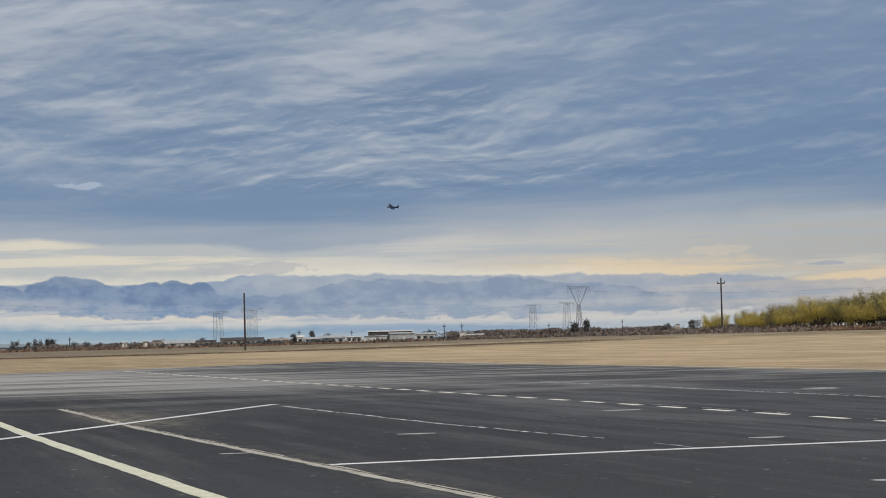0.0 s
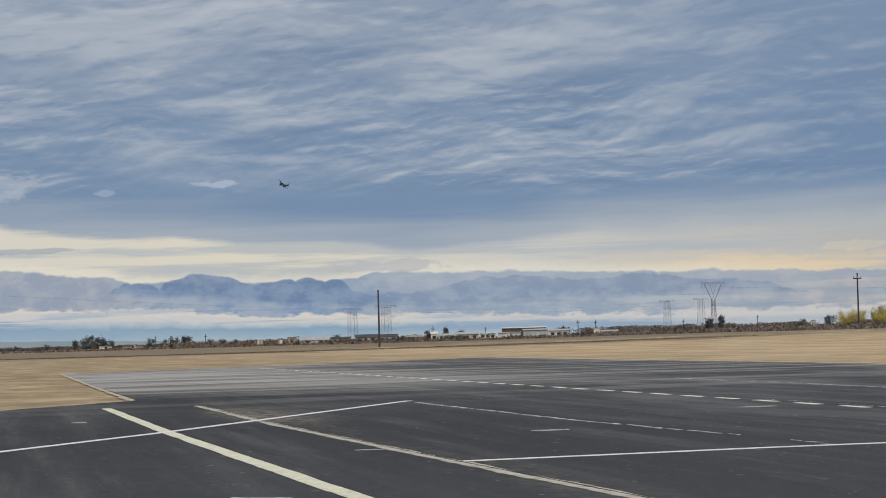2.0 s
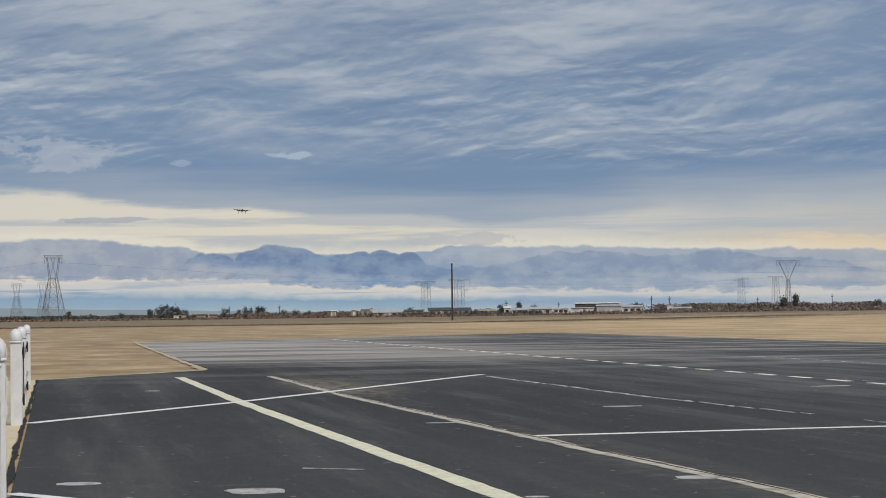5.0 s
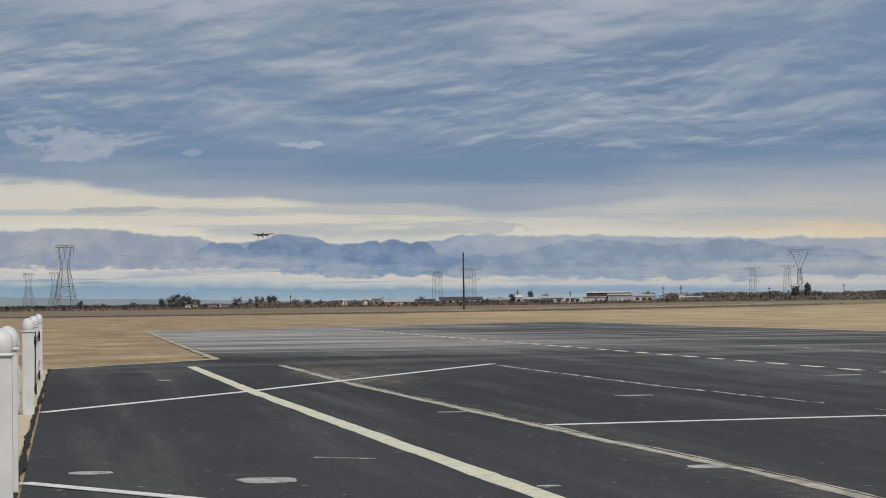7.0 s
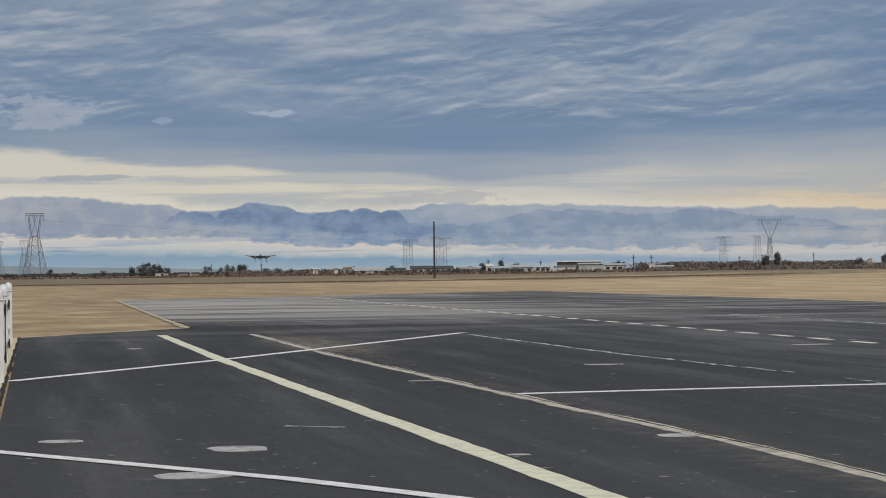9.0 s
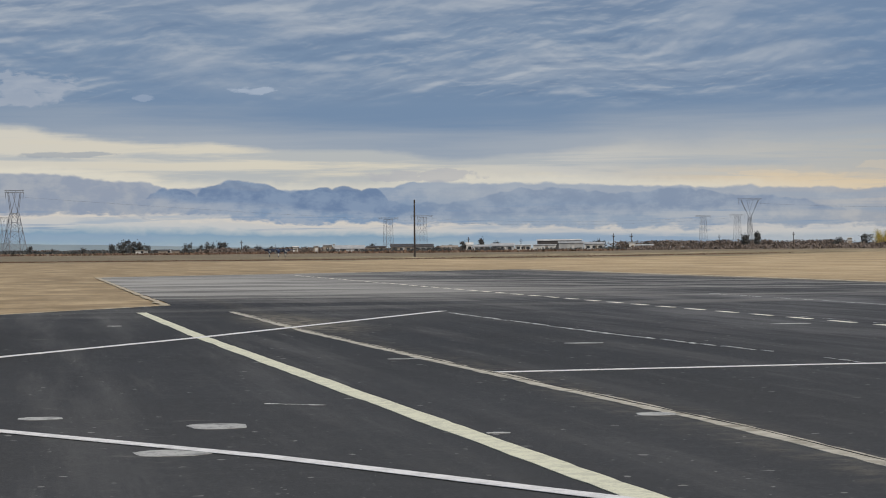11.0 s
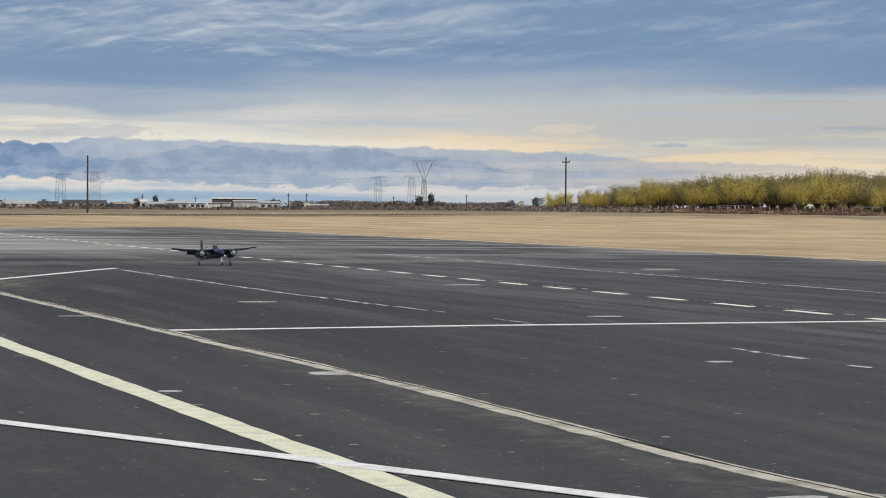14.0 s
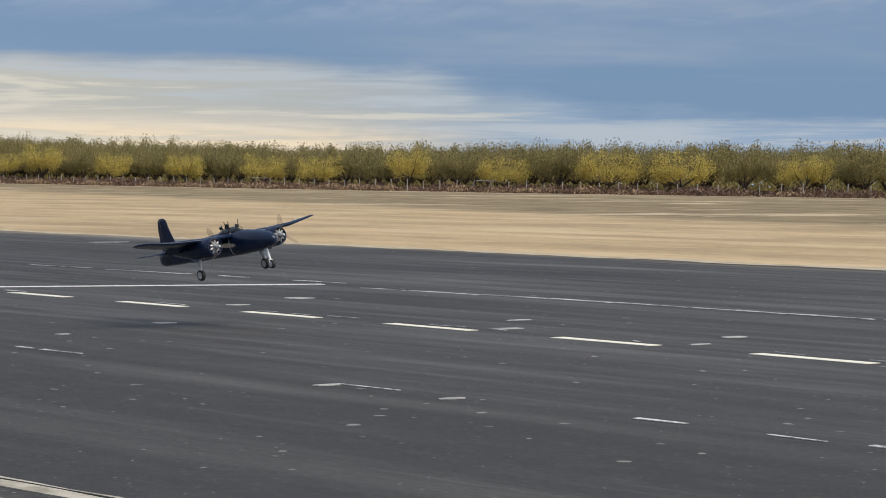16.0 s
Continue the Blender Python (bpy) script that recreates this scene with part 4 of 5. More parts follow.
def build_orchard_fence():
    root = new("orchard_fence")
    tagged(root, "wire fence with pale posts before the orchard", "fence")
    ax, ay, bx, by = EDGE_A[0] + 40, EDGE_A[1] - 5.6, EDGE_B[0], EDGE_B[1] - 8
    n = 104
    rng = random.Random(8)
    post = None
    for i in range(n):
        t = i / (n - 1)
        x, y = ax + (bx - ax) * t, ay + (by - ay) * t
        if post is None:
            post = part("post", rod(bmesh.new(), (0, 0, -0.2), (0, 0, 1.35), 0.06, 0.055, 6), M_POST, root)
            o = post
        else:
            o = new("post", post.data)
            o.parent = root
        o.matrix_basis = pose(x, y, land(x, y), rng.uniform(-3, 3), rng.uniform(-3, 3), 0) @ Matrix.Diagonal((1, 1, rng.uniform(0.85, 1.1), 1))
    for t0, t1 in ((0.13, 0.165), (0.27, 0.30), (0.56, 0.571), (0.70, 0.712)):
        a = (ax + (bx - ax) * t0, ay + (by - ay) * t0)
        b = (ax + (bx - ax) * t1, ay + (by - ay) * t1)
        part("rail", rod(bmesh.new(), (*a, land(*a) + 1.35), (*b, land(*b) + 1.35), 0.05, 0.05, 5), M_POST, root)


M_POST = worn("weathered_post", (0.42, 0.40, 0.37), (0.30, 0.28, 0.26), 5.0, 0.9)
build_orchard_fence()

# ---- houses, sheds and trees far across the fields ----
M_WALLS = {
    "white": worn("white_siding", (0.60, 0.60, 0.59), (0.40, 0.40, 0.40), 0.5, 0.8),
    "grey": worn("grey_siding", (0.38, 0.39, 0.40), (0.30, 0.31, 0.32), 0.5, 0.8),
    "tan": worn("tan_siding", (0.30, 0.26, 0.22), (0.22, 0.19, 0.16), 0.5, 0.8),
    "dark": worn("dark_shingles_and_shade", (0.045, 0.045, 0.05), (0.08, 0.075, 0.075), 0.5, 0.9),
    "glass": worn("dark_panes", (0.03, 0.035, 0.04), (0.05, 0.055, 0.06), 1.0, 0.2),
}
UNIT = 900.0


def house(az0, az1, high, wall, roof, label, dist=UNIT, peak=1.2, name="house", windows=3, base=0.0):
    mid = (az0 + az1) / 2
    x, y, z = spot(mid, dist)
    wide = dist * radians(abs(az1 - az0))
    root = new(name)
    root.matrix_basis = pose(x, y, z + base, 0, 0, -mid)
    tagged(root, label, name.replace("_", " "), "far buildings")
    high, peak = high * 1.12, peak * 1.1
    deep = min(9.0, wide * 0.7)
    part("wall", box(bmesh.new(), (0, 0, high / 2 - 0.2), (wide, deep, high + 0.4), bevel=0.02), M_WALLS[wall], root)
    bm = bmesh.new()
    e = 0.35
    rings = [[(sx, -deep / 2 - e, high), (sx, deep / 2 + e, high), (sx, 0, high + peak)] for sx in (-wide / 2 - e, wide / 2 + e)]
    loft(bm, rings)
    part("roof", bm, M_WALLS[roof], root)
    for i in range(windows):
        u = -wide / 2 + wide * (i + 0.6) / (windows + 0.2)
        w = part("window", box(bmesh.new(), (u, -deep / 2 - 0.03, high * 0.55), (1.3, 0.06, 1.0), bevel=0.01), M_WALLS["glass"], root)
    part("door", box(bmesh.new(), (wide * 0.08, -deep / 2 - 0.03, 1.0), (0.95, 0.06, 2.0), bevel=0.01), M_WALLS["tan" if wall == "white" else "white"], root)
    return root


house(-81.07, -80.55, 1.9, "tan", "dark", "long low tan house with a dark roof", peak=1.0)
house(-80.52, -80.05, 1.9, "grey", "dark", "long low grey house with a dark roof", peak=0.9)
house(-79.84, -79.45, 1.5, "tan", "tan", "low tan shed in the dry field", peak=0.7, name="shed", windows=1)
house(-79.23, -79.08, 2.4, "white", "white", "small white shed by the houses", peak=0.8, name="shed", windows=1)
house(-79.05, -78.66, 1.7, "white", "grey", "low white house with a grey roof", peak=0.7)
house(-78.62, -78.07, 1.9, "grey", "grey", "grey house with a low roof", peak=0.9)
house(-78.04, -77.66, 2.0, "white", "white", "parked white camper trailer", peak=0.25, name="trailer", windows=3)
house(-77.60, -77.05, 2.1, "white", "white", "long white box trailer", dist=880, peak=0.15, name="trailer", windows=0)
# dark walls stand in for the shade under the open barn's roof
house(-77.50, -76.43, 3.6, "dark", "white", "open barn with a wide white roof, shade beneath painted as dark walls", dist=930, peak=0.5, name="barn", windows=5)
house(-76.98, -76.38, 2.7, "grey", "grey", "grey metal barn with a low roof", dist=890, peak=0.5, name="barn", windows=0)
house(-76.36, -75.88, 2.3, "white", "grey", "pale house with a grey roof", peak=0.6)
house(-75.27, -75.12, 2.7, "white", "white", "white storage box by the sheds", peak=0.1, name="storage_box", windows=0)
house(-75.10, -74.70, 1.6, "white", "grey", "low white shed with grey roof", peak=0.5, name="shed", windows=2)
house(-74.30, -73.85, 0.9, "white", "white", "low white storage tank shed", peak=0.3, name="shed", windows=0)
house(-70.04, -69.93, 2.4, "white", "white", "small white pump box at the field's edge", dist=620, peak=0.1, name="storage_box", windows=0)
house(-83.45, -83.33, 2.2, "white", "white", "white shed behind dry bushes", peak=0.3, name="shed", windows=0)
house(-82.95, -82.83, 2.3, "tan", "grey", "pale shed behind dry bushes", peak=0.3, name="shed", windows=0)
house(-82.72, -82.50, 2.6, "tan", "grey", "tan shed behind dry bushes", peak=0.3, name="shed", windows=1)
house(-82.48, -82.43, 3.0, "white", "white", "tall narrow white tank", peak=0.1, name="tank", windows=0)
house(-82.42, -81.72, 1.4, "grey", "grey", "long grey shed with a sloping roof", peak=1.2, name="shed", windows=2)
house(-81.65, -81.20, 1.8, "tan", "dark", "low tan shed among dry bushes", peak=0.5, name="shed", windows=1)
house(-87.25, -86.95, 1.2, "white", "tan", "low pale shed by the far trees", dist=1300, peak=0.4, name="shed", windows=1)
house(-86.7, -86.2, 1.2, "tan", "dark", "low brown shed by the far trees", dist=1300, peak=0.5, name="shed", windows=1)
for az, d, h in ((-79.18, 900, 5.6), (-75.65, 900, 6.5), (-75.22, 900, 6.4), (-73.1, 1100, 6.5), (-71.32, 1100, 7.5), (-84.7, 1100, 5.8), (-85.9, 1500, 7.0), (-77.9, 1100, 5.5)):
    utility_pole(az, d, h, 1.2, "distant wooden utility pole")


def far_tree(az, dist, height, width, seed, label="dark distant evergreen tree"):
    rng = random.Random(seed)
    x, y, z = spot(az, dist)
    root = new("far_tree")
    root.matrix_basis = pose(x, y, z, 0, 0, rng.uniform(0, 360))
    tagged(root, label, "tree", "far trees")
    wood = rod(bmesh.new(), (0, 0, -0.3), (0, 0, height * 0.6), height * 0.04, height * 0.015, 6)
    crown = bmesh.new()
    for j in range(7):
        a, r = rng.uniform(0, 6.3), rng.uniform(0.1, 0.5) * width
        c = Vector((r * math.cos(a), r * math.sin(a), height * rng.uniform(0.35, 0.85)))
        rod(wood, (0, 0, height * 0.3), c, height * 0.012, height * 0.006, 4)
        for _ in range(70):
            scatter_leaf(crown, c + Vector((rng.gauss(0, width * 0.15), rng.gauss(0, width * 0.15), rng.gauss(0, height * 0.11))), height * rng.uniform(0.03, 0.06), rng)
    part("trunk", wood, M_BARK, root)
    part("crown", crown, M_FARTREE, root)


rng = random.Random(77)
for az, h, w in ((-87.8, 5.5, 4), (-87.55, 6.5, 5), (-87.35, 7.5, 5), (-87.15, 6.5, 5), (-86.95, 4.5, 4), (-86.02, 5, 4), (-85.72, 4.2, 4), (-85.45, 6.2, 4), (-85.22, 6.4, 5), (-85.1, 5.5, 4), (-89.77, 4.5, 3.5),
                 (-84.6, 3.8, 4), (-84.3, 3.8, 4), (-83.95, 3.4, 4), (-88.5, 3.5, 3), (-89.2, 3, 3)):
    far_tree(az, 1300, h, w, rng.randrange(999))
for az, h, w in ((-79.29, 4.2, 3.0), (-78.87, 5.0, 2.6), (-78.5, 4.0, 3.0), (-76.1, 4.4, 4.0), (-75.95, 4.3, 3.2), (-81.55, 3.6, 2.4), (-79.6, 3.2, 3), (-74.9, 3.2, 3), (-72.47, 6.5, 3), (-72.2, 6.6, 3), (-70.3, 4.5, 3), (-69.6, 5.5, 4)):
    far_tree(az, 950, h, w, rng.randrange(999))


def arc(a0, a1, dist, steps=12):
    return [polar(a0 + (a1 - a0) * i / steps, dist) for i in range(steps + 1)]


brush("far_hedge", arc(-91.8, -83.5, 1500), 2.2, 3.0, 11000, M_FARTREE, "dark line of distant trees and hedges", 31, 0.7, "trees")
brush("far_hedge", arc(-95.0, -87.0, 1900), 2.6, 3.0, 7000, M_FARBROWN, "distant brown tree line", 32, 1.0, "trees")
brush("far_hedge", arc(-85.5, -79.0, 1050), 2.6, 3.0, 9000, M_FARBROWN, "brown bushes between far sheds", 33, 0.6, "bushes")
brush("far_orchard", arc(-75.6, -66.5, 1150), 4.4, 2.0, 20000, M_FARBROWN, "leafless brown orchard in the distance", 34, 0.45, "orchard", 0.5)
brush("far_orchard", arc(-75.6, -66.5, 1190), 4.6, 2.0, 20000, M_FARBROWN, "leafless brown orchard in the distance", 35, 0.45, "orchard", 0.5)
brush("field_brush", arc(-81.5, -66.5, 780), 0.55, 6.0, 4200, M_BRUSH, "dark dry brush in the field", 36, 0.5)
brush("field_brush", arc(-92.0, -80.0, 850), 0.7, 8.0, 2600, M_BRUSH, "dark dry brush in the field", 37, 0.5)

brush("field_brush", arc(-93.0, -72.0, 345), 0.16, 3.0, 9000, M_BRUSH, "low dark weeds along a field track", 38, 0.09, gap=4.0)
brush("yard_brush", arc(-82.8, -73.6, 868), 1.7, 2.0, 5200, M_FARTREE, "dark bushes and clutter between far sheds", 40, 0.35, "bushes", 2.2)


def cable(points, radius=0.045):
    cu = bpy.data.curves.new("power_cable", "CURVE")
    cu.dimensions, cu.bevel_depth = "3D", radius
    sp = cu.splines.new("POLY")
    sp.points.add(len(points) - 1)
    for p, q in zip(sp.points, points):
        p.co = (*q, 1)
    cu.materials.append(M_STEEL)
    tagged(new("power_cable", cu), "thin dark high-voltage cable between towers", "cable", "power cables")


def strung(a, b, sag):
    (az0, d0, h0), (az1, d1, h1) = a, b
    p, q = Vector((*polar(az0, d0), h0)), Vector((*polar(az1, d1), h1))
    cable([p.lerp(q, i / 16) - Vector((0, 0, sag * 4 * (i / 16) * (1 - i / 16))) for i in range(17)])


strung((-90.25, 1620, 40), (-97.0, 1500, 30), 6)
strung((-90.0, 1620, 39), (-81.2, 2500, 33), 1)
strung((-80.3, 2500, 34), (-73.5, 2700, 34), 4)
strung((-72.4, 2000, 38), (-64.0, 1900, 34), 4)
strung((-81.1, 2500, 33), (-72.7, 2700, 34), 7)

# low bare hills on the horizon
bm = bmesh.new()
rng = random.Random(3)
for k in range(2):
    ring = []
    for i in range(60):
        az = -104 + i * 0.5
        d = 4300 + 120 * k
        h = max(2.0, 26 * (1 - abs(az + 95) / 14) + 4 * noise.noise((az * 0.8, k, 0)))
        ring.append((polar(az, d), h))
    lo = [bm.verts.new((*p, -3)) for p, h in ring]
    hi = [bm.verts.new((p[0], p[1], h)) for p, h in ring]
    bk = [bm.verts.new((p[0] * 1.05, p[1] * 1.05, -3)) for p, h in ring]
    for i in range(59):
        bm.faces.new((lo[i], lo[i + 1], hi[i + 1], hi[i]))
        bm.faces.new((hi[i], hi[i + 1], bk[i + 1], bk[i]))
# distance haze is mixed into the hills' own pale blue colour
M_HILL = worn("haze_tinted_hills", (0.30, 0.38, 0.45), (0.26, 0.34, 0.41), 0.01, 1.0)
tagged(part("backdrop", bm, M_HILL), "low horizon hills tinted pale blue to suggest distance haze", "hills", kind="structure")


# ---- the model aeroplane ----
# nose along +x, left wing along +y, origin on the ground between the main wheels
def ring_yz(x, cy, cz, ry, rz, k=20, power=2.0):
    out = []
    for i in range(k):
        a = 2 * math.pi * i / k
        c, s_ = math.cos(a), math.sin(a)
        out.append((x, cy + ry * math.copysign(abs(c) ** (2 / power), c), cz + rz * math.copysign(abs(s_) ** (2 / power), s_)))
    return out


def foil(le, te, y, z, thick, vertical=False):
    """Section of a wing from leading to trailing edge."""
    c = le - te
    prof = [(0, 0), (0.03, 0.45), (0.15, 0.9), (0.35, 1.0), (0.65, 0.62), (1.0, 0.05), (1.0, -0.05), (0.65, -0.4), (0.35, -0.65), (0.15, -0.62), (0.03, -0.38)]
    h = thick / 2
    if vertical:
        prof = [(u, (v + 0.15) * 0.8) for u, v in prof]
        return [(le - u * c, y + v * h, z) for u, v in prof]
    return [(le - u * c, y, z + v * h) for u, v in prof]


def build_plane():
    root = new("model_airplane")
    tagged(root, "dark navy twin-engined propeller model aeroplane with silver engines", "airplane")
    B = bmesh.new
    fus = [(0.78, 0.292, 0.012, 0.012), (0.755, 0.293, 0.045, 0.047), (0.67, 0.296, 0.076, 0.082), (0.53, 0.303, 0.094, 0.106), (0.35, 0.312, 0.10, 0.122), (0.12, 0.318, 0.10, 0.130),
           (-0.15, 0.318, 0.097, 0.126), (-0.45, 0.312, 0.085, 0.115), (-0.75, 0.303, 0.068, 0.103), (-1.0, 0.295, 0.05, 0.092), (-1.17, 0.292, 0.034, 0.082), (-1.24, 0.294, 0.02, 0.066), (-1.26, 0.296, 0.006, 0.04)]
    body = part("fuselage", loft(B(), [ring_yz(x, 0, z, ry, rz, 24, 2.2) for x, z, ry, rz in fus]), M_NAVY, root, smooth=True)
    part("nose_band", loft(B(), [ring_yz(0.150, 0, 0.317, 0.1025, 0.1325, 24, 2.2), ring_yz(0.134, 0, 0.317, 0.1025, 0.1325, 24, 2.2)], False), M_LEG, body, "thin pale band round the nose")
    can = [(0.24, 0.012, 0.004), (0.20, 0.05, 0.026), (0.14, 0.06, 0.050), (0.04, 0.06, 0.052), (-0.06, 0.052, 0.038), (-0.16, 0.02, 0.008)]
    part("canopy", loft(B(), [ring_yz(x + 0.0, 0, 0.432, ry, rz, 16) for x, ry, rz in can]), M_GLASS, root, "dark tinted canopy", smooth=True)
    for x in (0.19, 0.10, 0.0):
        part("canopy_frame", loft(B(), [ring_yz(x + 0.006, 0, 0.432, 0.062, 0.055, 16), ring_yz(x - 0.006, 0, 0.432, 0.062, 0.055, 16)], False), M_NAVY, root)
    for x, y in ((0.10, 0.035), (0.0, -0.03), (-0.06, 0.03), (-0.12, 0.0)):
        part("antenna", rod(B(), (x + 0.06, y, 0.46), (x + 0.04, y * 1.6, 0.52 + 0.9 * abs(y)), 0.005, 0.004, 6), M_BLACK, root)
    for x, y, h in ((0.16, 0.02, 0.03), (0.05, -0.025, 0.045), (-0.02, 0.03, 0.04), (-0.09, 0.0, 0.03)):
        part("cockpit_fitting", box(B(), (x, y, 0.475 + h / 2), (0.035, 0.03, h), Euler((0.2, 0.3, x * 9)).to_matrix().to_4x4(), 0.004), M_BLACK, root)
    for s, nm in ((1, "left"), (-1, "right")):
        w = [foil(0.20, -0.24, s * 0.05, 0.375, 0.075), foil(0.19, -0.23, s * 0.408, 0.378, 0.066), foil(0.14, -0.17, s * 0.78, 0.4080, 0.045), foil(0.10, -0.12, s * 1.04, 0.450, 0.028), foil(0.04, -0.08, s * 1.115, 0.458, 0.014), foil(0.0, -0.04, s * 1.125, 0.459, 0.006)]
        pitched = []
        for sec in w:
            le, te = sec[0], sec[5]
            cx = (le[0] + te[0]) / 2
            pitched.append([(cx + (x - cx) * math.cos(0.10), y, z + (x - cx) * math.sin(0.10)) for x, y, z in sec])
        wing = part("wing", loft(B(), pitched), M_NAVY, root, smooth=True)
        flap = loft(B(), [foil(-0.15, -0.27, s * 0.13, 0.335, 0.016), foil(-0.12, -0.22, s * 0.66, 0.375, 0.012)])
        for v in flap.verts:
            v.co.z += (v.co.x + 0.14) * 0.55
        part("flap", flap, M_NAVY, wing, "lowered navy flap")
        part("aileron", loft(B(), [foil(-0.105, -0.185, s * 0.70, 0.411, 0.014), foil(-0.065, -0.13, s * 1.04, 0.450, 0.010)]), M_NAVY, wing)
        part("insignia", box(B(), (-0.03, s * 0.93, 0.449), (0.08, 0.05, 0.004), Euler((s * 0.124, 0, 0)).to_matrix().to_4x4()), M_LEG, wing, "pale grey marking on the wing")
        # nacelle, cowling and radial engine
        na = [(0.30, 0.093, 0.093), (0.27, 0.099, 0.10), (0.18, 0.101, 0.105), (0.0, 0.092, 0.105), (-0.2, 0.07, 0.085), (-0.38, 0.035, 0.045), (-0.46, 0.006, 0.008)]
        nac = part("nacelle", loft(B(), [ring_yz(x, s * 0.408, 0.315 + (0.02 if x < -0.1 else 0), ry, rz) for x, ry, rz in na]), M_NAVY, root, smooth=True)
        lip = loft(B(), [ring_yz(0.295, s * 0.408, 0.315, 0.095, 0.095), ring_yz(0.325, s * 0.408, 0.315, 0.088, 0.088), ring_yz(0.33, s * 0.408, 0.315, 0.080, 0.080), ring_yz(0.29, s * 0.408, 0.315, 0.078, 0.078)], False)
        part("cowling_lip", lip, M_NAVY, nac, smooth=True)
        eng = loft(B(), [ring_yz(0.312, s * 0.408, 0.315, 0.028, 0.028), ring_yz(0.34, s * 0.408, 0.315, 0.03, 0.03), ring_yz(0.358, s * 0.408, 0.315, 0.012, 0.012)])
        for i in range(9):
            a = 2 * math.pi * i / 9
            rod(eng, (0.316, s * 0.408 + 0.025 * math.cos(a), 0.315 + 0.025 * math.sin(a)), (0.316, s * 0.408 + 0.066 * math.cos(a), 0.315 + 0.066 * math.sin(a)), 0.014, 0.010, 8)
        loft(eng, [ring_yz(0.306, s * 0.408, 0.315, 0.054, 0.054), ring_yz(0.324, s * 0.408, 0.315, 0.046, 0.046)])
        part("radial_engine", eng, M_ENGINE, nac, "silver radial engine face")
        prop = part("propeller", rod(B(), (-0.012, 0, 0), (0.03, 0, 0), 0.022, 0.012, 12), M_CHROME, root, "silver hub with dark three-blade propeller")
        prop.location = (0.372, s * 0.408, 0.315)
        for i in range(3):
            bl = B()
            secs = []
            for r, c, tw in ((0.02, 0.022, 75), (0.07, 0.046, 66), (0.13, 0.054, 58), (0.185, 0.046, 52), (0.212, 0.02, 48)):
                a = radians(tw)
                secs.append([(0.5 * c * math.cos(a) * u - 0.004 * math.sin(a) * v, 0.5 * c * math.sin(a) * u + 0.004 * math.cos(a) * v, r) for u, v in ((-1, 0), (-0.4, 1), (0.5, 0.8), (1, 0), (0.4, -0.5), (-0.4, -0.5))])
            secs = [[(x, y, z) for x, y, z in sc] for sc in secs]
            loft(bl, secs)
            bmesh.ops.transform(bl, matrix=Matrix.Rotation(2 * math.pi * i / 3, 4, "X"), verts=bl.verts)
            part("blade", bl, M_BLADE, prop, "blurred dark propeller blade")
        PROPS.append(prop)
        # main gear
        leg = rod(B(), (0.035, s * 0.408, 0.25), (0.0, s * 0.408, 0.06), 0.017, 0.014, 10)
        rod(leg, (-0.075, s * 0.408, 0.25), (0.0, s * 0.408, 0.10), 0.012, 0.010, 8)
        rod(leg, (0.0, s * 0.408, 0.10), (0.0, s * 0.408 - s * 0.0, 0.055), 0.008, 0.008, 8)
        lg = part("main_gear", leg, M_LEG, root, "pale grey landing-gear strut")
        wheel_parts(lg, 0.0, s * 0.408 - s * 0.0, 0.057)
        for q in (-1, 1):
            part("gear_door", box(B(), (0.02, s * 0.408 + q * 0.055, 0.222), (0.12, 0.006, 0.05), Euler((q * 0.25, 0, 0)).to_matrix().to_4x4(), 0.002), M_NAVY, lg, "navy gear door")
        # tail plane
        part("tailplane", loft(B(), [foil(-0.96, -1.16, s * 0.02, 0.34, 0.03), foil(-1.0, -1.15, s * 0.35, 0.346, 0.018), foil(-1.04, -1.13, s * 0.411, 0.348, 0.006)]), M_NAVY, root, smooth=True)
    fin = part("tail_fin", loft(B(), [foil(-0.80, -1.19, 0, 0.345, 0.035, True), foil(-0.93, -1.21, 0, 0.43, 0.030, True), foil(-1.01, -1.21, 0, 0.60, 0.022, True), foil(-1.035, -1.195, 0, 0.685, 0.016, True), foil(-1.08, -1.16, 0, 0.712, 0.004, True)]), M_NAVY, root, smooth=True)
    leg = rod(B(), (0.60, 0, 0.24), (0.645, 0, 0.075), 0.016, 0.013, 10)
    rod(leg, (0.50, 0, 0.23), (0.63, 0, 0.10), 0.011, 0.010, 8)
    for q in (-1, 1):
        rod(leg, (0.645, q * 0.022, 0.09), (0.655, q * 0.022, 0.045), 0.005, 0.005, 6)
    rod(leg, (0.645, -0.026, 0.088), (0.645, 0.026, 0.088), 0.007, 0.007, 6)
    ng = part("nose_gear", leg, M_LEG, root, "pale grey nose-gear strut")
    wheel_parts(ng, 0.655, 0.0, 0.045)
    return root


def wheel_parts(parent, x, y, r):
    tyre = bmesh.new()
    secs = []
    for dy, rr in ((-0.019, 0.62), (-0.019, 0.86), (-0.012, 0.97), (0, 1.0), (0.012, 0.97), (0.019, 0.86), (0.019, 0.62)):
        secs.append([(rr * r * math.cos(i * math.pi / 10), dy, rr * r * math.sin(i * math.pi / 10)) for i in range(20)])
    loft(tyre, secs)
    w = part("wheel", tyre, M_BLACK, parent, "black rubber tyre with silver hub", smooth=True)
    w.location = (x, y, r)
    hub = bmesh.new()
    secs = []
    for dy, rr in ((-0.021, 0.2), (-0.021, 0.6), (-0.016, 0.64), (0.016, 0.64), (0.021, 0.6), (0.021, 0.2)):
        secs.append([(rr * r * math.cos(i * math.pi / 8), dy, rr * r * math.sin(i * math.pi / 8)) for i in range(16)])
    loft(hub, secs)
    part("rim", hub, M_CHROME, w, "silver wheel hub")


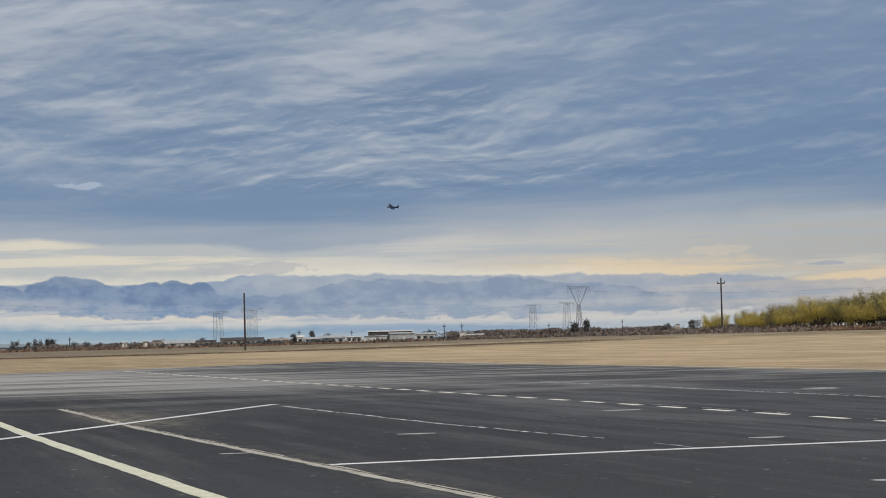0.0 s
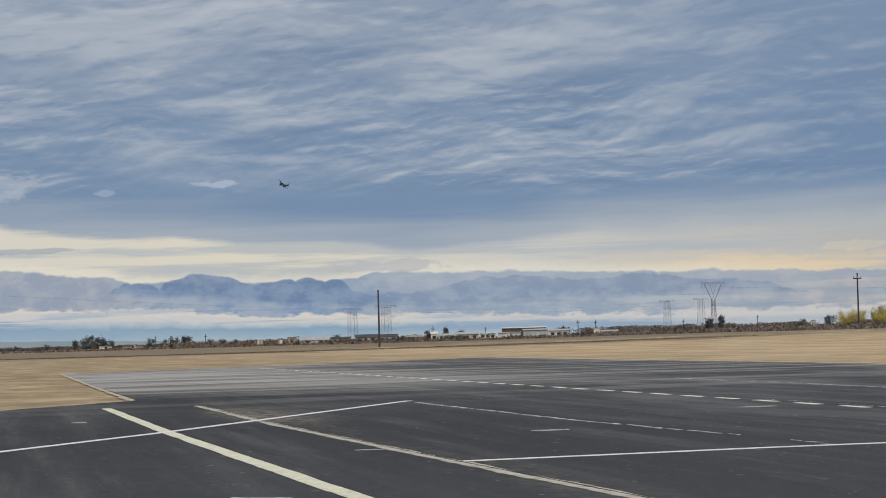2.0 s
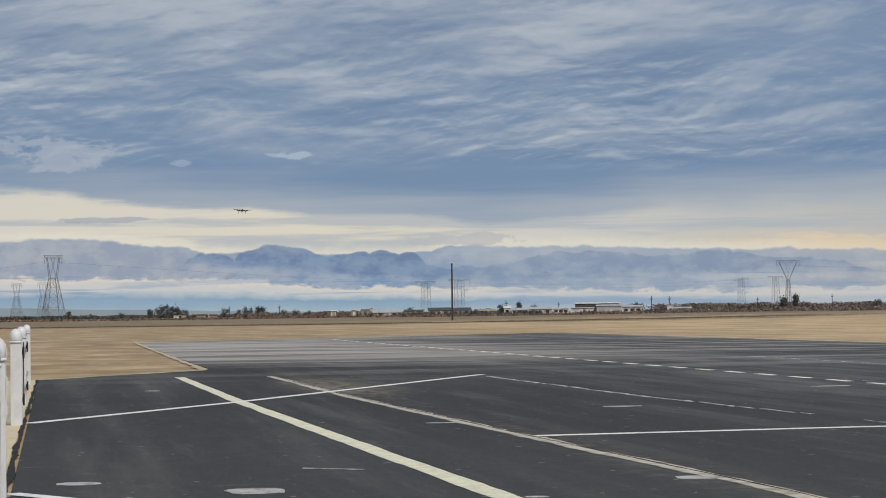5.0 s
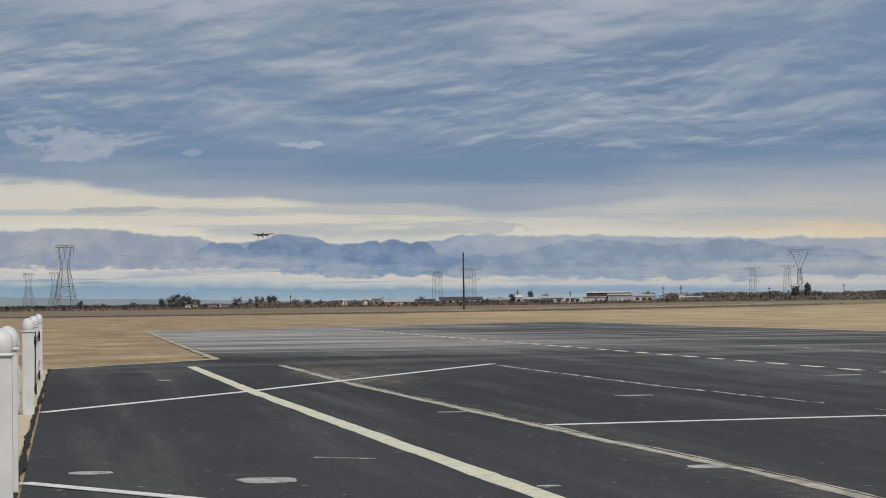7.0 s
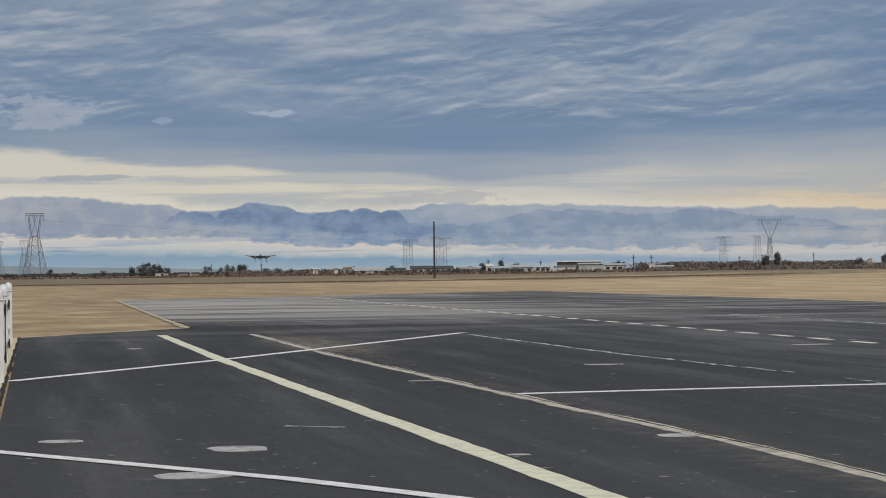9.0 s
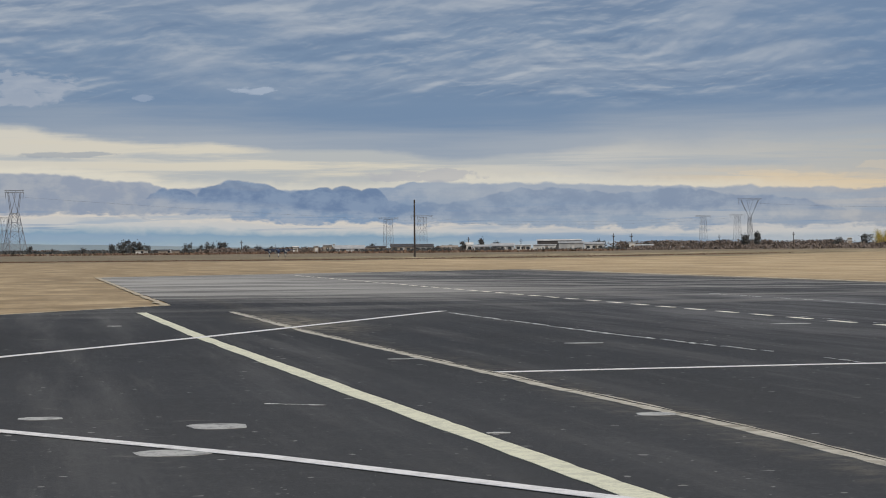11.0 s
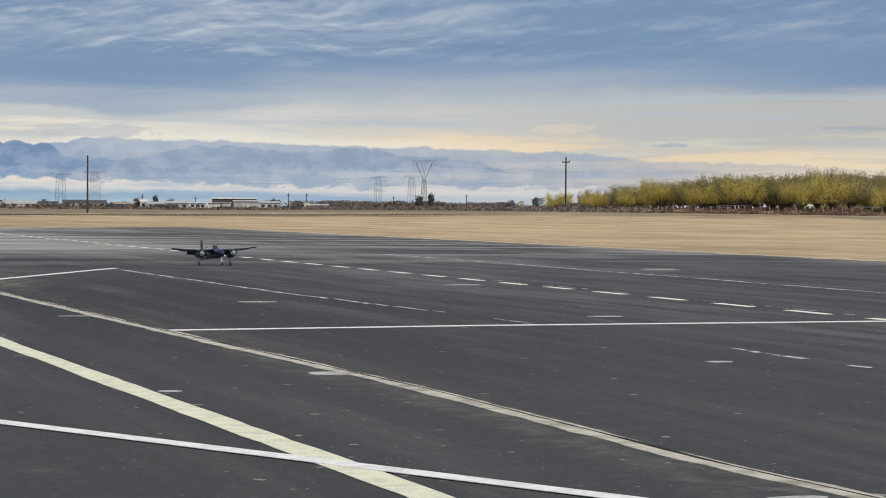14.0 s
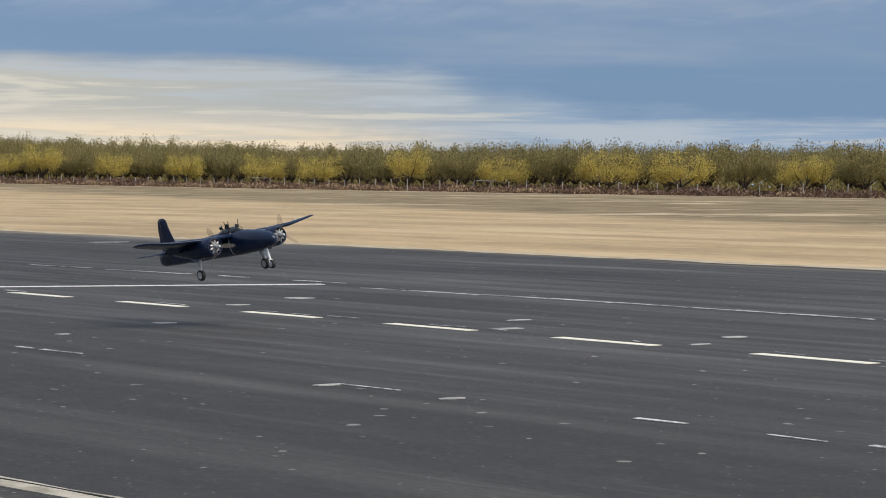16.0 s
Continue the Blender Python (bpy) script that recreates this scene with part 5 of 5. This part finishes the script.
M_GLASS = worn("tinted_glass", (0.008, 0.010, 0.012), (0.02, 0.024, 0.026), 6.0, 0.15)
M_BLADE = material("spinning_blade", lambda n: {"color": (0.11, 0.10, 0.09), "alpha": 0.18}, 0.5)
PROPS = []
plane = build_plane()

# seconds, place of the main wheels' midpoint, then roll, pitch (nose up) and heading off the runway, in degrees
FLIGHT = [
    (0, -355.03, 82.80, 21.620, -32.0, 3.0, -76.0), (1, -358.15, 61.54, 24.803, -42.0, 4.0, -67.0),
    (1.5, -355.47, 52.43, 25.406, -43.0, 4.0, -58.0), (2, -348.51, 44.25, 24.652, -42.0, 3.0, -48.0),
    (3, -322.85, 31.39, 20.621, -24.0, 1.0, -25.0), (3.5, -309.25, 27.34, 18.019, -16.0, 1.0, -14.0),
    (4.5, -282.70, 22.34, 14.526, -6.0, 1.0, -5.0), (7, -221.05, 17.95, 7.697, 1.0, 3.0, 0.0),
    (8, -195.15, 16.51, 4.517, 1.0, 3.0, 0.0), (9, -170.15, 15.75, 2.294, 0.0, 3.0, 0.0),
    (11.5, -109.85, 12.84, 0.863, -2.2, -0.4, -0.1), (12.2, -95.28, 12.99, 0.294, -2.5, 1.4, -0.3),
    (12.5, -89.10, 12.65, 0.146, -1.4, 3.0, -0.9), (13, -78.52, 12.67, 0.073, -3.2, 7.3, 4.8),
    (13.5, -67.97, 12.78, 0.025, 2.6, 5.7, 4.4), (14, -58.05, 12.94, -0.015, 1.0, 3.9, 4.0),
    (14.5, -49.15, 13.49, -0.007, 0.5, 5.2, 3.1), (15, -39.90, 13.89, 0.011, 1.2, 3.9, 2.4),
    (15.3, -33.71, 14.17, 0.103, 0.8, 4.3, 2.0), (15.5, -29.78, 14.13, 0.141, 2.9, 4.7, 1.5),
    (15.7, -25.61, 14.22, 0.247, 4.8, 6.0, 1.2), (15.8, -23.58, 14.17, 0.314, 6.0, 5.8, 0.6),
    (16, -19.47, 14.13, 0.534, 7.8, 7.8, -0.3),
]


def motions():
    walk(plane, [(t, pose(x, y, z, roll, -pitch, yaw)) for t, x, y, z, roll, pitch, yaw in FLIGHT])
    for i, p in enumerate(PROPS):
        rows = []
        base = p.location.copy()
        for k in range(0, 16 * 30 + 1):
            rows.append((k / 30, Matrix.Translation(base) @ Matrix.Rotation(radians(k * 77.0 + 25 * i), 4, "X")))
        walk(p, rows)


motions()
